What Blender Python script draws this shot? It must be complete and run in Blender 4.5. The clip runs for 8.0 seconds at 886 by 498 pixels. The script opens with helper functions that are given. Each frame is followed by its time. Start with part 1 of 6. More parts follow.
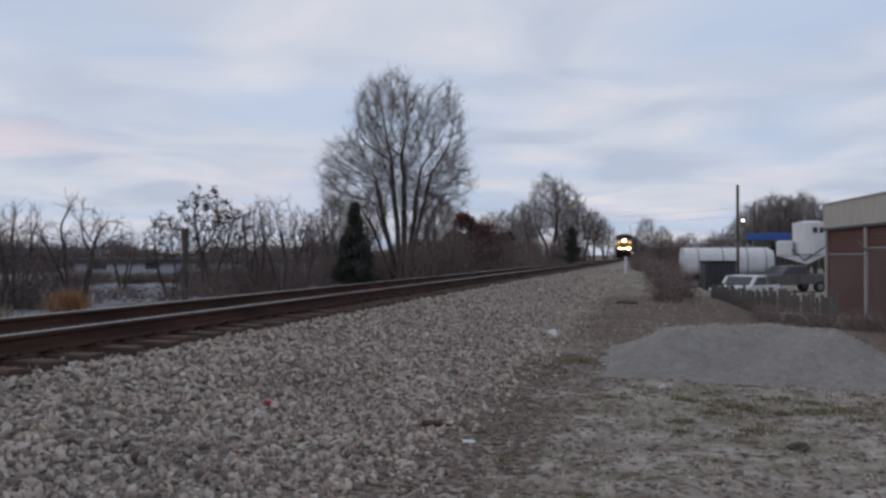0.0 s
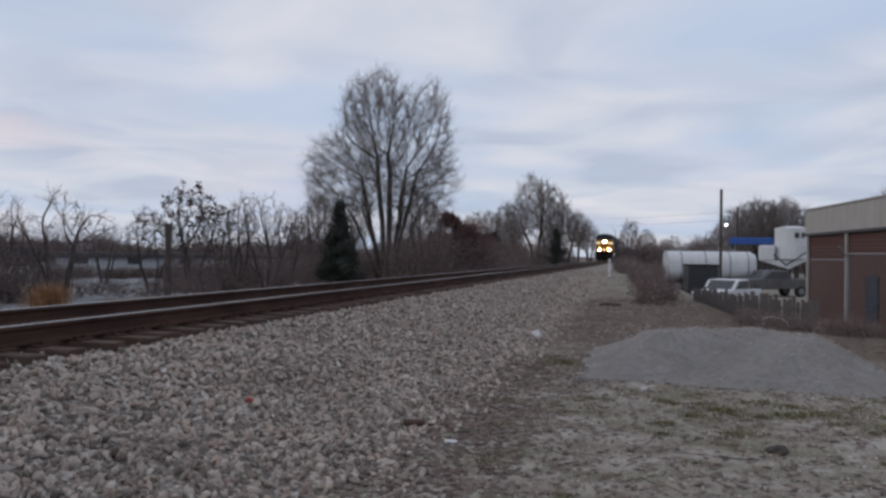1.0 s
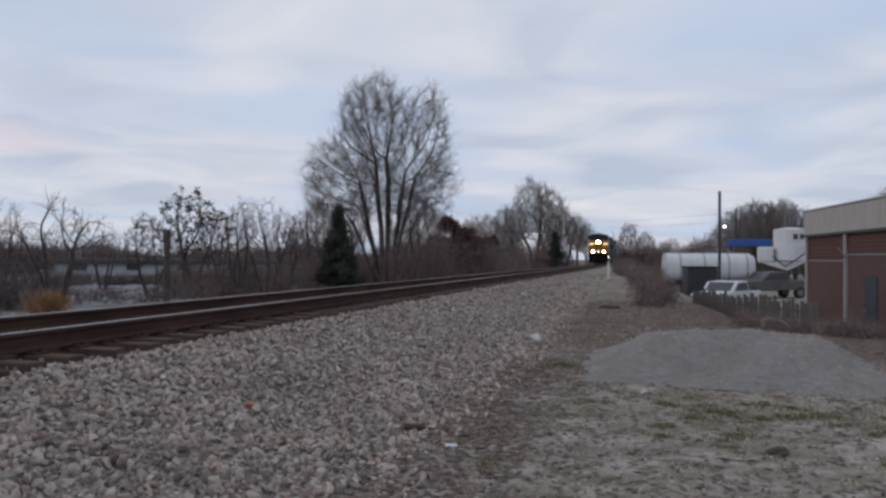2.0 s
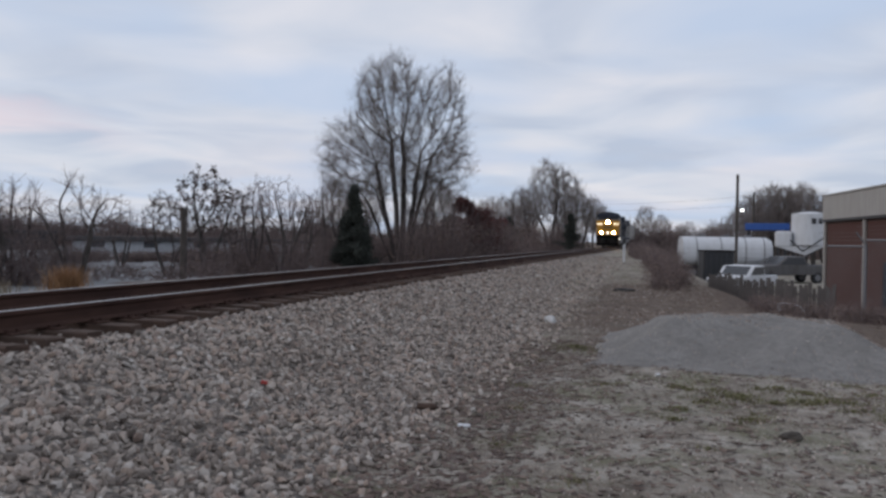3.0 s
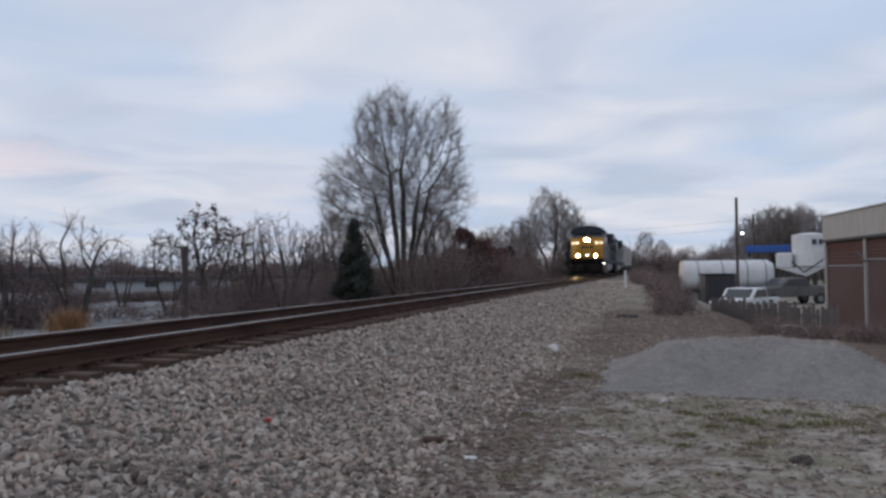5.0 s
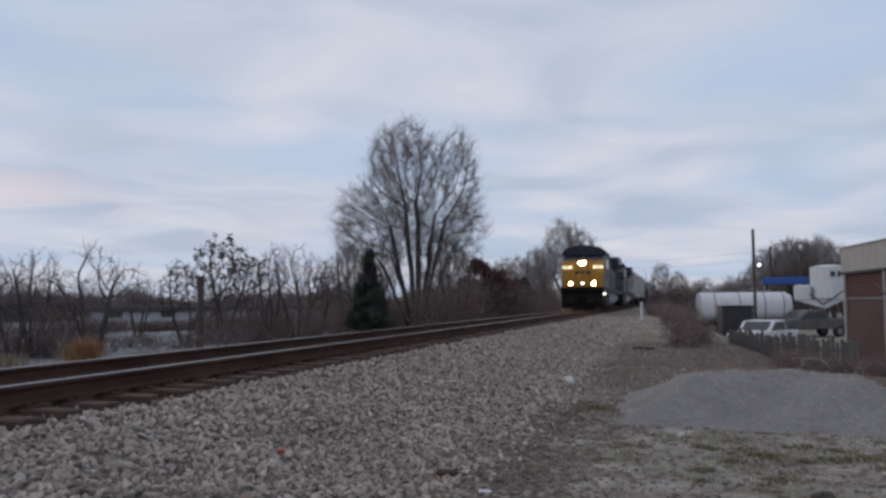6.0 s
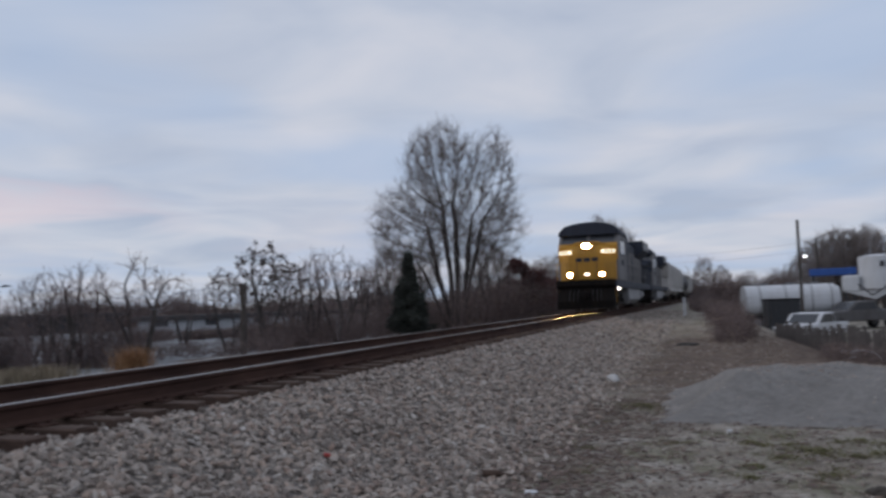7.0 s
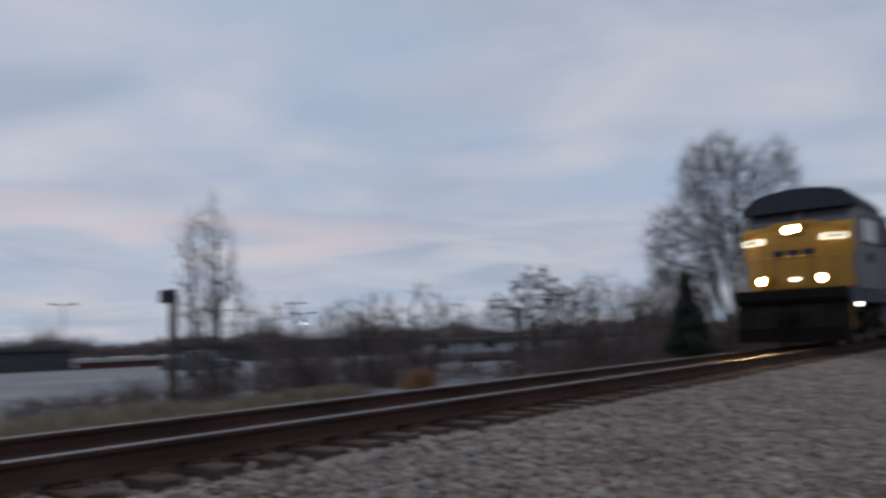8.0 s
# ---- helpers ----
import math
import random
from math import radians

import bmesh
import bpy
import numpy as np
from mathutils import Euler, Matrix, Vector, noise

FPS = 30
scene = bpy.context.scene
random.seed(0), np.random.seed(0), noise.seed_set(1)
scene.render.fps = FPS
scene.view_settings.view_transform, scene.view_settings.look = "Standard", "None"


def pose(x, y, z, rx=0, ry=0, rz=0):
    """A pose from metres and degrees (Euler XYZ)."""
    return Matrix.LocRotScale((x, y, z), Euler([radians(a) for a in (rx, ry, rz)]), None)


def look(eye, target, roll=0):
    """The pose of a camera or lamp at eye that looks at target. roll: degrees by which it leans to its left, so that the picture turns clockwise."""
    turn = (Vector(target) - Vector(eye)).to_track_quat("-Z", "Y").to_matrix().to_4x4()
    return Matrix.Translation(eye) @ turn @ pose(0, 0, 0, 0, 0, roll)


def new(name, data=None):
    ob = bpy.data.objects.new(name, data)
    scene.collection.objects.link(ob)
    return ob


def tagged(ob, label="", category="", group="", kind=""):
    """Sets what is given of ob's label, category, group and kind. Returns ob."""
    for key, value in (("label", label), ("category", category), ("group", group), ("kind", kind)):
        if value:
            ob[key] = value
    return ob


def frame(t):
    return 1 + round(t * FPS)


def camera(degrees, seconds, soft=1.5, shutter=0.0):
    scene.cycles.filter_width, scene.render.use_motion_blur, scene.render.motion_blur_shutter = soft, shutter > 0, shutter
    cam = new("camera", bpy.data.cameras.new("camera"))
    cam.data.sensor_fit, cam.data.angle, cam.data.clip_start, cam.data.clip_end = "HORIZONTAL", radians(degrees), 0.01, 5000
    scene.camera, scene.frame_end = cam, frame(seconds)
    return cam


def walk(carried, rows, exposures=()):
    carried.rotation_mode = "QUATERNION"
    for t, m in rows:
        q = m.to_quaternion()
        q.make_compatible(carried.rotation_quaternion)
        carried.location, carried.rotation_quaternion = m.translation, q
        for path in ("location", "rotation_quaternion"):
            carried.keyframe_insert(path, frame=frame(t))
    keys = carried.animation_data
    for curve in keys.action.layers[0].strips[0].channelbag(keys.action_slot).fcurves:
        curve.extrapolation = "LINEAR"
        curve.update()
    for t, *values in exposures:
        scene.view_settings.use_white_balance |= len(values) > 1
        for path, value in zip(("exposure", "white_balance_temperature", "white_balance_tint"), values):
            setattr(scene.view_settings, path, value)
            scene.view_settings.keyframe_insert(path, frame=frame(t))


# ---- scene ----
RAIL = 0.928          # height of the rail heads
EYE = 1.6
XC = -6.12            # the track's centre line
SPEED = 16.5          # m/s
cam = camera(58.5, 8.0, soft=2.8, shutter=0.6)
walk(cam, [
    (0, pose(0, 0, EYE, 90.442, 0.141, 15.148)),
    (0.5, pose(0, 0, EYE, 90.088, -0.307, 14.720)),
    (1, pose(0, 0, EYE, 90.417, -0.725, 14.044)),
    (2.3, pose(0, 0, EYE, 90.733, -0.061, 14.178)),
    (2.5, pose(0, 0, EYE, 89.882, -0.332, 15.226)),
    (2.9, pose(0, 0, EYE, 89.308, -1.068, 15.131)),
    (3, pose(0, 0, EYE, 89.296, -0.931, 15.052)),
    (3.5, pose(0, 0, EYE, 90.505, -0.974, 13.654)),
    (4, pose(0, 0, EYE, 90.693, 0.074, 14.219)),
    (4.5, pose(0, 0, EYE, 91.102, 0.510, 14.814)),
    (5.8, pose(0, 0, EYE, 93.170, 0.788, 15.773)),
    (6, pose(0, 0, EYE, 93.803, 0.471, 16.193)),
    (6.2, pose(0, 0, EYE, 94.065, 0.102, 15.777)),
    (6.5, pose(0, 0, EYE, 93.315, 0.589, 16.643)),
    (7, pose(0, 0, EYE, 93.957, 1.990, 19.074)),
    (7.2, pose(0, 0, EYE, 93.713, 2.367, 21.295)),
    (7.4, pose(0, 0, EYE, 94.58, 2.30, 23.12)),
    (7.5, pose(0, 0, EYE, 94.932, 2.228, 23.630)),
    (7.6, pose(0, 0, EYE, 95.568, 2.487, 25.181)),
    (7.8, pose(0, 0, EYE, 96.003, 2.045, 31.704)),
    (8, pose(0, 0, EYE, 96.339, 2.239, 38.681)),
], exposures=[(0.0, 0.06, 6700, 11.5), (2.5, 0.12, 6750, 11), (4.5, 0.18, 6700, 10.5), (5.8, 0.05, 6600, 11), (6.5, -0.06, 6550, 11), (7.5, -0.12, 6550, 11), (8.0, -0.27, 6500, 11)])

# ---- world and light ----
W = bpy.data.worlds.new("dusk_sky")
scene.world = W
W.use_nodes = True
nt = W.node_tree
nt.nodes.clear()


def wn(kind, **kw):
    n = nt.nodes.new(kind)
    for k, v in kw.items():
        if k == "operation":
            n.operation = v
        elif k == "blend":
            n.data_type = "RGBA"
            n.blend_type = v
    return n


def wl(a, b):
    nt.links.new(a, b)


def build_sky():
    tc = wn("ShaderNodeTexCoord")
    sep = wn("ShaderNodeSeparateXYZ")
    wl(tc.outputs["Generated"], sep.inputs[0])
    up = wn("ShaderNodeMath", operation="MAXIMUM")
    wl(sep.outputs[2], up.inputs[0])
    up.inputs[1].default_value = 0.0
    lift = wn("ShaderNodeMath", operation="ADD")
    wl(up.outputs[0], lift.inputs[0])
    lift.inputs[1].default_value = 0.10
    dx = wn("ShaderNodeMath", operation="DIVIDE")
    dy = wn("ShaderNodeMath", operation="DIVIDE")
    wl(sep.outputs[0], dx.inputs[0]), wl(lift.outputs[0], dx.inputs[1])
    wl(sep.outputs[1], dy.inputs[0]), wl(lift.outputs[0], dy.inputs[1])
    uv = wn("ShaderNodeCombineXYZ")
    wl(dx.outputs[0], uv.inputs[0]), wl(dy.outputs[0], uv.inputs[1])
    n1 = wn("ShaderNodeTexNoise")
    n1.inputs["Scale"].default_value = 1.15
    n1.inputs["Detail"].default_value = 5.0
    n1.inputs["Roughness"].default_value = 0.45
    n1.inputs["Distortion"].default_value = 0.5
    wl(uv.outputs[0], n1.inputs["Vector"])
    ramp = wn("ShaderNodeValToRGB")
    wl(n1.outputs["Fac"], ramp.inputs[0])
    e = ramp.color_ramp.elements
    e[0].position, e[0].color = 0.34, (0.43, 0.50, 0.635, 1)
    e[1].position, e[1].color = 0.68, (0.66, 0.68, 0.755, 1)
    m = e.new(0.50)
    m.color = (0.54, 0.595, 0.705, 1)
    # bluer clear gaps
    n2 = wn("ShaderNodeTexNoise")
    n2.inputs["Scale"].default_value = 0.6
    n2.inputs["Detail"].default_value = 3.0
    n2.inputs["Roughness"].default_value = 0.5
    off = wn("ShaderNodeVectorMath", operation="ADD")
    wl(uv.outputs[0], off.inputs[0])
    off.inputs[1].default_value = (7.3, 2.1, 0)
    wl(off.outputs[0], n2.inputs["Vector"])
    gap = wn("ShaderNodeMapRange")
    wl(n2.outputs["Fac"], gap.inputs[0])
    gap.inputs[1].default_value, gap.inputs[2].default_value = 0.47, 0.62
    gap.inputs[3].default_value, gap.inputs[4].default_value = 0.0, 0.75
    mix = wn("ShaderNodeMix", blend="MIX")
    wl(gap.outputs[0], mix.inputs["Factor"])
    wl(ramp.outputs[0], mix.inputs["A"])
    mix.inputs["B"].default_value = (0.43, 0.54, 0.73, 1)
    # pink afterglow low in the sky
    low = wn("ShaderNodeMapRange")
    wl(sep.outputs[2], low.inputs[0])
    low.inputs[1].default_value, low.inputs[2].default_value = 0.22, 0.02
    low.inputs[3].default_value, low.inputs[4].default_value = 0.0, 0.8
    n3 = wn("ShaderNodeTexNoise")
    n3.inputs["Scale"].default_value = 0.55
    n3.inputs["Detail"].default_value = 4.0
    wl(uv.outputs[0], n3.inputs["Vector"])
    pk = wn("ShaderNodeMapRange")
    wl(n3.outputs["Fac"], pk.inputs[0])
    pk.inputs[1].default_value, pk.inputs[2].default_value = 0.47, 0.62
    pk.inputs[3].default_value, pk.inputs[4].default_value = 0.0, 0.42
    pf = wn("ShaderNodeMath", operation="MULTIPLY")
    wl(low.outputs[0], pf.inputs[0]), wl(pk.outputs[0], pf.inputs[1])
    mix2 = wn("ShaderNodeMix", blend="MIX")
    wl(pf.outputs[0], mix2.inputs["Factor"])
    wl(mix.outputs["Result"], mix2.inputs["A"])
    mix2.inputs["B"].default_value = (0.67, 0.615, 0.675, 1)
    # one long pink cloud streak over the lot, lower towards the north
    def mth(op, a, b):
        n = wn("ShaderNodeMath", operation=op)
        for sock, v in zip(n.inputs, (a, b)):
            if isinstance(v, float):
                sock.default_value = v
            else:
                wl(v, sock)
        return n.outputs[0]
    bearing = mth("ARCTAN2", sep.outputs[0], sep.outputs[1])
    wave = mth("MULTIPLY", mth("SUBTRACT", n1.outputs["Fac"], 0.5), 0.11)
    crest = mth("SUBTRACT", mth("ADD", mth("MULTIPLY", mth("ADD", bearing, 0.73), -0.105), 0.118), wave)
    away = mth("ABSOLUTE", mth("SUBTRACT", sep.outputs[2], crest), 0.0)
    thin = wn("ShaderNodeMapRange")
    thin.interpolation_type = "SMOOTHSTEP"
    wl(away, thin.inputs[0])
    thin.inputs[1].default_value, thin.inputs[2].default_value = 0.026, 0.0
    ends = wn("ShaderNodeMapRange")
    ends.interpolation_type = "SMOOTHSTEP"
    wl(bearing, ends.inputs[0])
    ends.inputs[1].default_value, ends.inputs[2].default_value = -0.58, -0.80
    west = wn("ShaderNodeMapRange")
    west.interpolation_type = "SMOOTHSTEP"
    wl(bearing, west.inputs[0])
    west.inputs[1].default_value, west.inputs[2].default_value = -1.75, -1.35
    streak = mth("MULTIPLY", mth("MULTIPLY", thin.outputs[0], ends.outputs[0]), mth("MULTIPLY", west.outputs[0], 0.6))
    mix4 = wn("ShaderNodeMix", blend="MIX")
    wl(streak, mix4.inputs["Factor"])
    wl(mix2.outputs["Result"], mix4.inputs["A"])
    mix4.inputs["B"].default_value = (0.72, 0.62, 0.68, 1)
    sky = wn("ShaderNodeTexSky")
    sky.sky_type = "NISHITA"
    sky.sun_disc = False
    sky.sun_elevation, sky.sun_rotation = radians(25), radians(-110)
    dim = wn("ShaderNodeVectorMath", operation="SCALE")
    wl(sky.outputs[0], dim.inputs[0])
    dim.inputs["Scale"].default_value = 0.08
    mix3 = wn("ShaderNodeMix", blend="MIX")
    mix3.inputs["Factor"].default_value = 0.92
    wl(dim.outputs[0], mix3.inputs["A"]), wl(mix4.outputs["Result"], mix3.inputs["B"])
    bg = wn("ShaderNodeBackground")
    bg.inputs["Strength"].default_value = 1.06
    wl(mix3.outputs["Result"], bg.inputs[0])
    out = wn("ShaderNodeOutputWorld")
    wl(bg.outputs[0], out.inputs[0])


build_sky()
sun = new("sun", bpy.data.lights.new("sun", "SUN"))
sun.data.energy, sun.data.angle, sun.data.color = 0.5, radians(40), (1.0, 0.93, 0.88)
sun.matrix_world = look((-94, -34, 46.6), (0, 0, 0))

# ---- materials ----


class Mat:
    """A small wrapper round a Principled material's nodes."""

    def __init__(self, name, rough=0.8, metal=0.0):
        self.m = bpy.data.materials.new(name)
        self.m.use_nodes = True
        self.t = self.m.node_tree
        self.b = self.t.nodes["Principled BSDF"]
        self.b.inputs["Roughness"].default_value = rough
        self.b.inputs["Metallic"].default_value = metal
        self.co = None

    def node(self, kind):
        return self.t.nodes.new(kind)

    def link(self, a, b):
        self.t.links.new(a, b)

    def coord(self):
        if self.co is None:
            self.co = self.node("ShaderNodeTexCoord").outputs["Object"]
        return self.co

    def noise(self, scale, detail=4.0, rough=0.55, stretch=None):
        n = self.node("ShaderNodeTexNoise")
        n.inputs["Scale"].default_value = scale
        n.inputs["Detail"].default_value = detail
        n.inputs["Roughness"].default_value = rough
        if stretch:
            mp = self.node("ShaderNodeMapping")
            mp.inputs["Scale"].default_value = stretch
            self.link(self.coord(), mp.inputs[0])
            self.link(mp.outputs[0], n.inputs["Vector"])
        else:
            self.link(self.coord(), n.inputs["Vector"])
        return n.outputs["Fac"]

    def ramp(self, fac, stops):
        r = self.node("ShaderNodeValToRGB")
        self.link(fac, r.inputs[0])
        e = r.color_ramp.elements
        e[0].position, e[0].color = stops[0][0], (*stops[0][1], 1)
        e[1].position, e[1].color = stops[-1][0], (*stops[-1][1], 1)
        for p, c in stops[1:-1]:
            e.new(p).color = (*c, 1)
        return r.outputs[0]

    def mix(self, fac, a, b, kind="MIX"):
        n = self.node("ShaderNodeMix")
        n.data_type, n.blend_type = "RGBA", kind
        for sock, v in ((n.inputs["Factor"], fac), (n.inputs["A"], a), (n.inputs["B"], b)):
            if isinstance(v, float):
                sock.default_value = v
            elif isinstance(v, tuple):
                sock.default_value = (*v, 1)
            else:
                self.link(v, sock)
        return n.outputs["Result"]

    def rng(self, fac, a, b, c=0.0, d=1.0):
        n = self.node("ShaderNodeMapRange")
        self.link(fac, n.inputs[0])
        for i, v in enumerate((a, b, c, d)):
            n.inputs[i + 1].default_value = v
        return n.outputs[0]

    def color(self, c):
        if isinstance(c, tuple):
            self.b.inputs["Base Color"].default_value = (*c, 1)
        else:
            self.link(c, self.b.inputs["Base Color"])
        return self

    def bump(self, fac, strength=0.4, dist=0.02):
        n = self.node("ShaderNodeBump")
        n.inputs["Strength"].default_value = strength
        n.inputs["Distance"].default_value = dist
        self.link(fac, n.inputs["Height"])
        self.link(n.outputs[0], self.b.inputs["Normal"])
        return self

    def island(self):
        return self.node("ShaderNodeNewGeometry").outputs["Random Per Island"]

    def objrandom(self):
        return self.node("ShaderNodeObjectInfo").outputs["Random"]

    def rough(self, v):
        self.link(v, self.b.inputs["Roughness"])
        return self


def painted(name, c, rough=0.45, dirt=(0.16, 0.13, 0.10), amount=0.35, scale=1.2, metal=0.0):
    """Weathered paint: dirt in streaks and patches, fine grain."""
    k = Mat(name, rough, metal)
    streak = k.noise(scale, 5.0, 0.6, (3.0, 3.0, 0.6))
    fine = k.noise(scale * 14, 3.0)
    d = k.rng(streak, 0.45, 0.75, 0.0, amount)
    col = k.mix(d, c, dirt)
    col = k.mix(k.rng(fine, 0.3, 0.7, 0.0, 0.22), col, tuple(x * 0.7 for x in c))
    k.color(col)
    k.rough(k.rng(streak, 0.3, 0.8, rough, min(1.0, rough + 0.3)))
    k.bump(fine, 0.08, 0.004)
    return k.m


def glow(name, c, strength):
    m = bpy.data.materials.new(name)
    m.use_nodes = True
    b = m.node_tree.nodes["Principled BSDF"]
    b.inputs["Base Color"].default_value = (*c, 1)
    b.inputs["Emission Color"].default_value = (*c, 1)
    b.inputs["Emission Strength"].default_value = strength
    return m


def make_ground_mat():
    k = Mat("packed_gravel_soil", 0.95)
    big = k.noise(0.35, 4.0, 0.6)
    mid = k.noise(1.7, 6.0, 0.65)
    fine = k.noise(28.0, 4.0, 0.7)
    grit = k.noise(75.0, 2.0, 0.6)
    base = k.ramp(mid, [(0.32, (0.12, 0.093, 0.07)), (0.45, (0.25, 0.212, 0.172)), (0.55, (0.37, 0.337, 0.293)), (0.68, (0.50, 0.465, 0.417))])
    base = k.mix(k.rng(big, 0.42, 0.58, 0.0, 0.75), base, k.ramp(mid, [(0.3, (0.13, 0.104, 0.078)), (0.7, (0.27, 0.225, 0.178))]))
    blot = k.noise(5.5, 5.0, 0.7)
    base = k.mix(k.rng(blot, 0.52, 0.66, 0.0, 0.75), base, (0.07, 0.056, 0.043))
    base = k.mix(k.rng(blot, 0.46, 0.34, 0.0, 0.4), base, (0.40, 0.376, 0.345))
    moss = k.noise(0.8, 6.0, 0.7)
    base = k.mix(k.rng(moss, 0.48, 0.60, 0.0, 0.72), base, (0.115, 0.112, 0.05))
    base = k.mix(k.rng(fine, 0.46, 0.75, 0.0, 0.6), base, (0.34, 0.315, 0.285))
    base = k.mix(k.rng(grit, 0.54, 0.70, 0.0, 0.7), base, (0.05, 0.042, 0.036))
    # dry leaf litter on the bank and under the scrub, with ragged edges
    a = k.noise(2.2, 5.0, 0.65)
    leaf = k.ramp(a, [(0.3, (0.07, 0.045, 0.033)), (0.55, (0.13, 0.09, 0.067)), (0.75, (0.205, 0.152, 0.118))])
    leaf = k.mix(k.rng(fine, 0.4, 0.7, 0.0, 0.5), leaf, (0.055, 0.037, 0.026))
    sep = k.node("ShaderNodeSeparateXYZ")
    k.link(k.coord(), sep.inputs[0])
    jit = k.noise(0.55, 5.0, 0.7)

    def mth(op, a, b):
        n = k.node("ShaderNodeMath")
        n.operation = op
        for s, v in zip(n.inputs, (a, b)):
            if isinstance(v, float):
                s.default_value = v
            else:
                k.link(v, s)
        return n.outputs[0]
    j = mth("MULTIPLY", mth("SUBTRACT", jit, 0.5), 7.0)
    yy, xx = mth("ADD", sep.outputs[1], j), mth("ADD", sep.outputs[0], mth("MULTIPLY", j, 0.35))
    bank = mth("MULTIPLY", mth("MULTIPLY", k.rng(yy, 12.2, 14.6), k.rng(yy, 33.0, 26.0)), k.rng(xx, -2.2, -1.4))
    far = k.rng(xx, -9.6, -11.0)
    zone = mth("MAXIMUM", bank, far)
    base = k.mix(mth("MULTIPLY", zone, 0.9), base, leaf)
    toe = mth("MULTIPLY", k.rng(xx, -2.5, -1.9), k.rng(xx, -0.3, -1.3))
    base = k.mix(mth("MULTIPLY", toe, 0.15), base, k.ramp(a, [(0.35, (0.075, 0.058, 0.038)), (0.65, (0.16, 0.13, 0.095))]))
    k.color(base)
    h = k.mix(0.5, fine, grit)
    k.bump(h, 0.8, 0.03)
    return k.m


def make_leafy_mat():
    k = Mat("dry_leaf_litter", 0.95)
    a = k.noise(2.2, 5.0, 0.65)
    f = k.noise(40.0, 3.0, 0.7)
    c = k.ramp(a, [(0.3, (0.072, 0.046, 0.032)), (0.55, (0.14, 0.096, 0.069)), (0.75, (0.205, 0.15, 0.11))])
    c = k.mix(k.rng(f, 0.4, 0.7, 0.0, 0.6), c, (0.05, 0.033, 0.023))
    k.color(c).bump(f, 0.8, 0.03)
    return k.m


def make_lot_mat():
    k = Mat("pale_worn_concrete", 0.75)
    a = k.noise(0.08, 5.0, 0.6)
    f = k.noise(1.2, 4.0, 0.6)
    c = k.ramp(a, [(0.3, (0.125, 0.13, 0.14)), (0.55, (0.20, 0.207, 0.218)), (0.75, (0.28, 0.288, 0.30))])
    c = k.mix(k.rng(f, 0.5, 0.75, 0.0, 0.45), c, (0.2, 0.19, 0.18))
    k.color(c).bump(f, 0.2, 0.02)
    return k.m


def make_stone_mat(name, per_object=False):
    k = Mat(name, 0.9)
    r = k.objrandom() if per_object else k.island()
    c = k.ramp(r, [(0.0, (0.075, 0.064, 0.057)), (0.16, (0.17, 0.143, 0.124)), (0.3, (0.33, 0.285, 0.25)), (0.45, (0.46, 0.405, 0.36)), (0.6, (0.405, 0.31, 0.25)),
                   (0.74, (0.51, 0.465, 0.42)), (0.85, (0.31, 0.22, 0.18)), (0.91, (0.19, 0.16, 0.141)), (1.0, (0.62, 0.575, 0.53))])
    patch = k.noise(0.9, 4.0, 0.6)
    c = k.mix(k.rng(patch, 0.44, 0.68, 0.0, 0.36), c, (0.19, 0.155, 0.13))
    f = k.noise(45.0, 4.0, 0.65)
    c = k.mix(k.rng(f, 0.35, 0.7, 0.0, 0.45), c, (0.19, 0.155, 0.13))
    k.color(c).bump(f, 0.5, 0.006)
    return k.m


def make_ballast_bed():
    k = Mat("ballast_bed", 0.95)
    v = k.node("ShaderNodeTexVoronoi")
    v.inputs["Scale"].default_value = 17.0
    k.link(k.coord(), v.inputs["Vector"])
    sepc = k.node("ShaderNodeSeparateColor")
    k.link(v.outputs["Color"], sepc.inputs[0])
    c = k.ramp(sepc.outputs[0], [(0.0, (0.15, 0.125, 0.11)), (0.35, (0.36, 0.315, 0.275)), (0.6, (0.41, 0.335, 0.27)), (1.0, (0.60, 0.545, 0.48))])
    big = k.noise(0.8, 4.0, 0.6)
    c = k.mix(k.rng(big, 0.45, 0.7, 0.0, 0.45), c, (0.20, 0.165, 0.14))
    sep = k.node("ShaderNodeSeparateXYZ")
    k.link(k.coord(), sep.inputs[0])
    stain = k.node("ShaderNodeMath")
    stain.operation = "ADD"
    k.link(sep.outputs[0], stain.inputs[0])
    k.link(k.rng(big, 0.3, 0.7, -0.25, 0.25), stain.inputs[1])
    c = k.mix(k.rng(stain.outputs[0], XC + 1.75, XC + 1.35, 0.0, 0.75), c, (0.085, 0.052, 0.038))
    # shade in the gaps between stones, put into the colour
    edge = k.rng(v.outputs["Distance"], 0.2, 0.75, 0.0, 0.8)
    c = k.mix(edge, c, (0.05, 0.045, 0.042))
    k.color(c)
    inv = k.rng(v.outputs["Distance"], 0.0, 0.7, 1.0, 0.0)
    k.bump(inv, 1.0, 0.04)
    return k.m


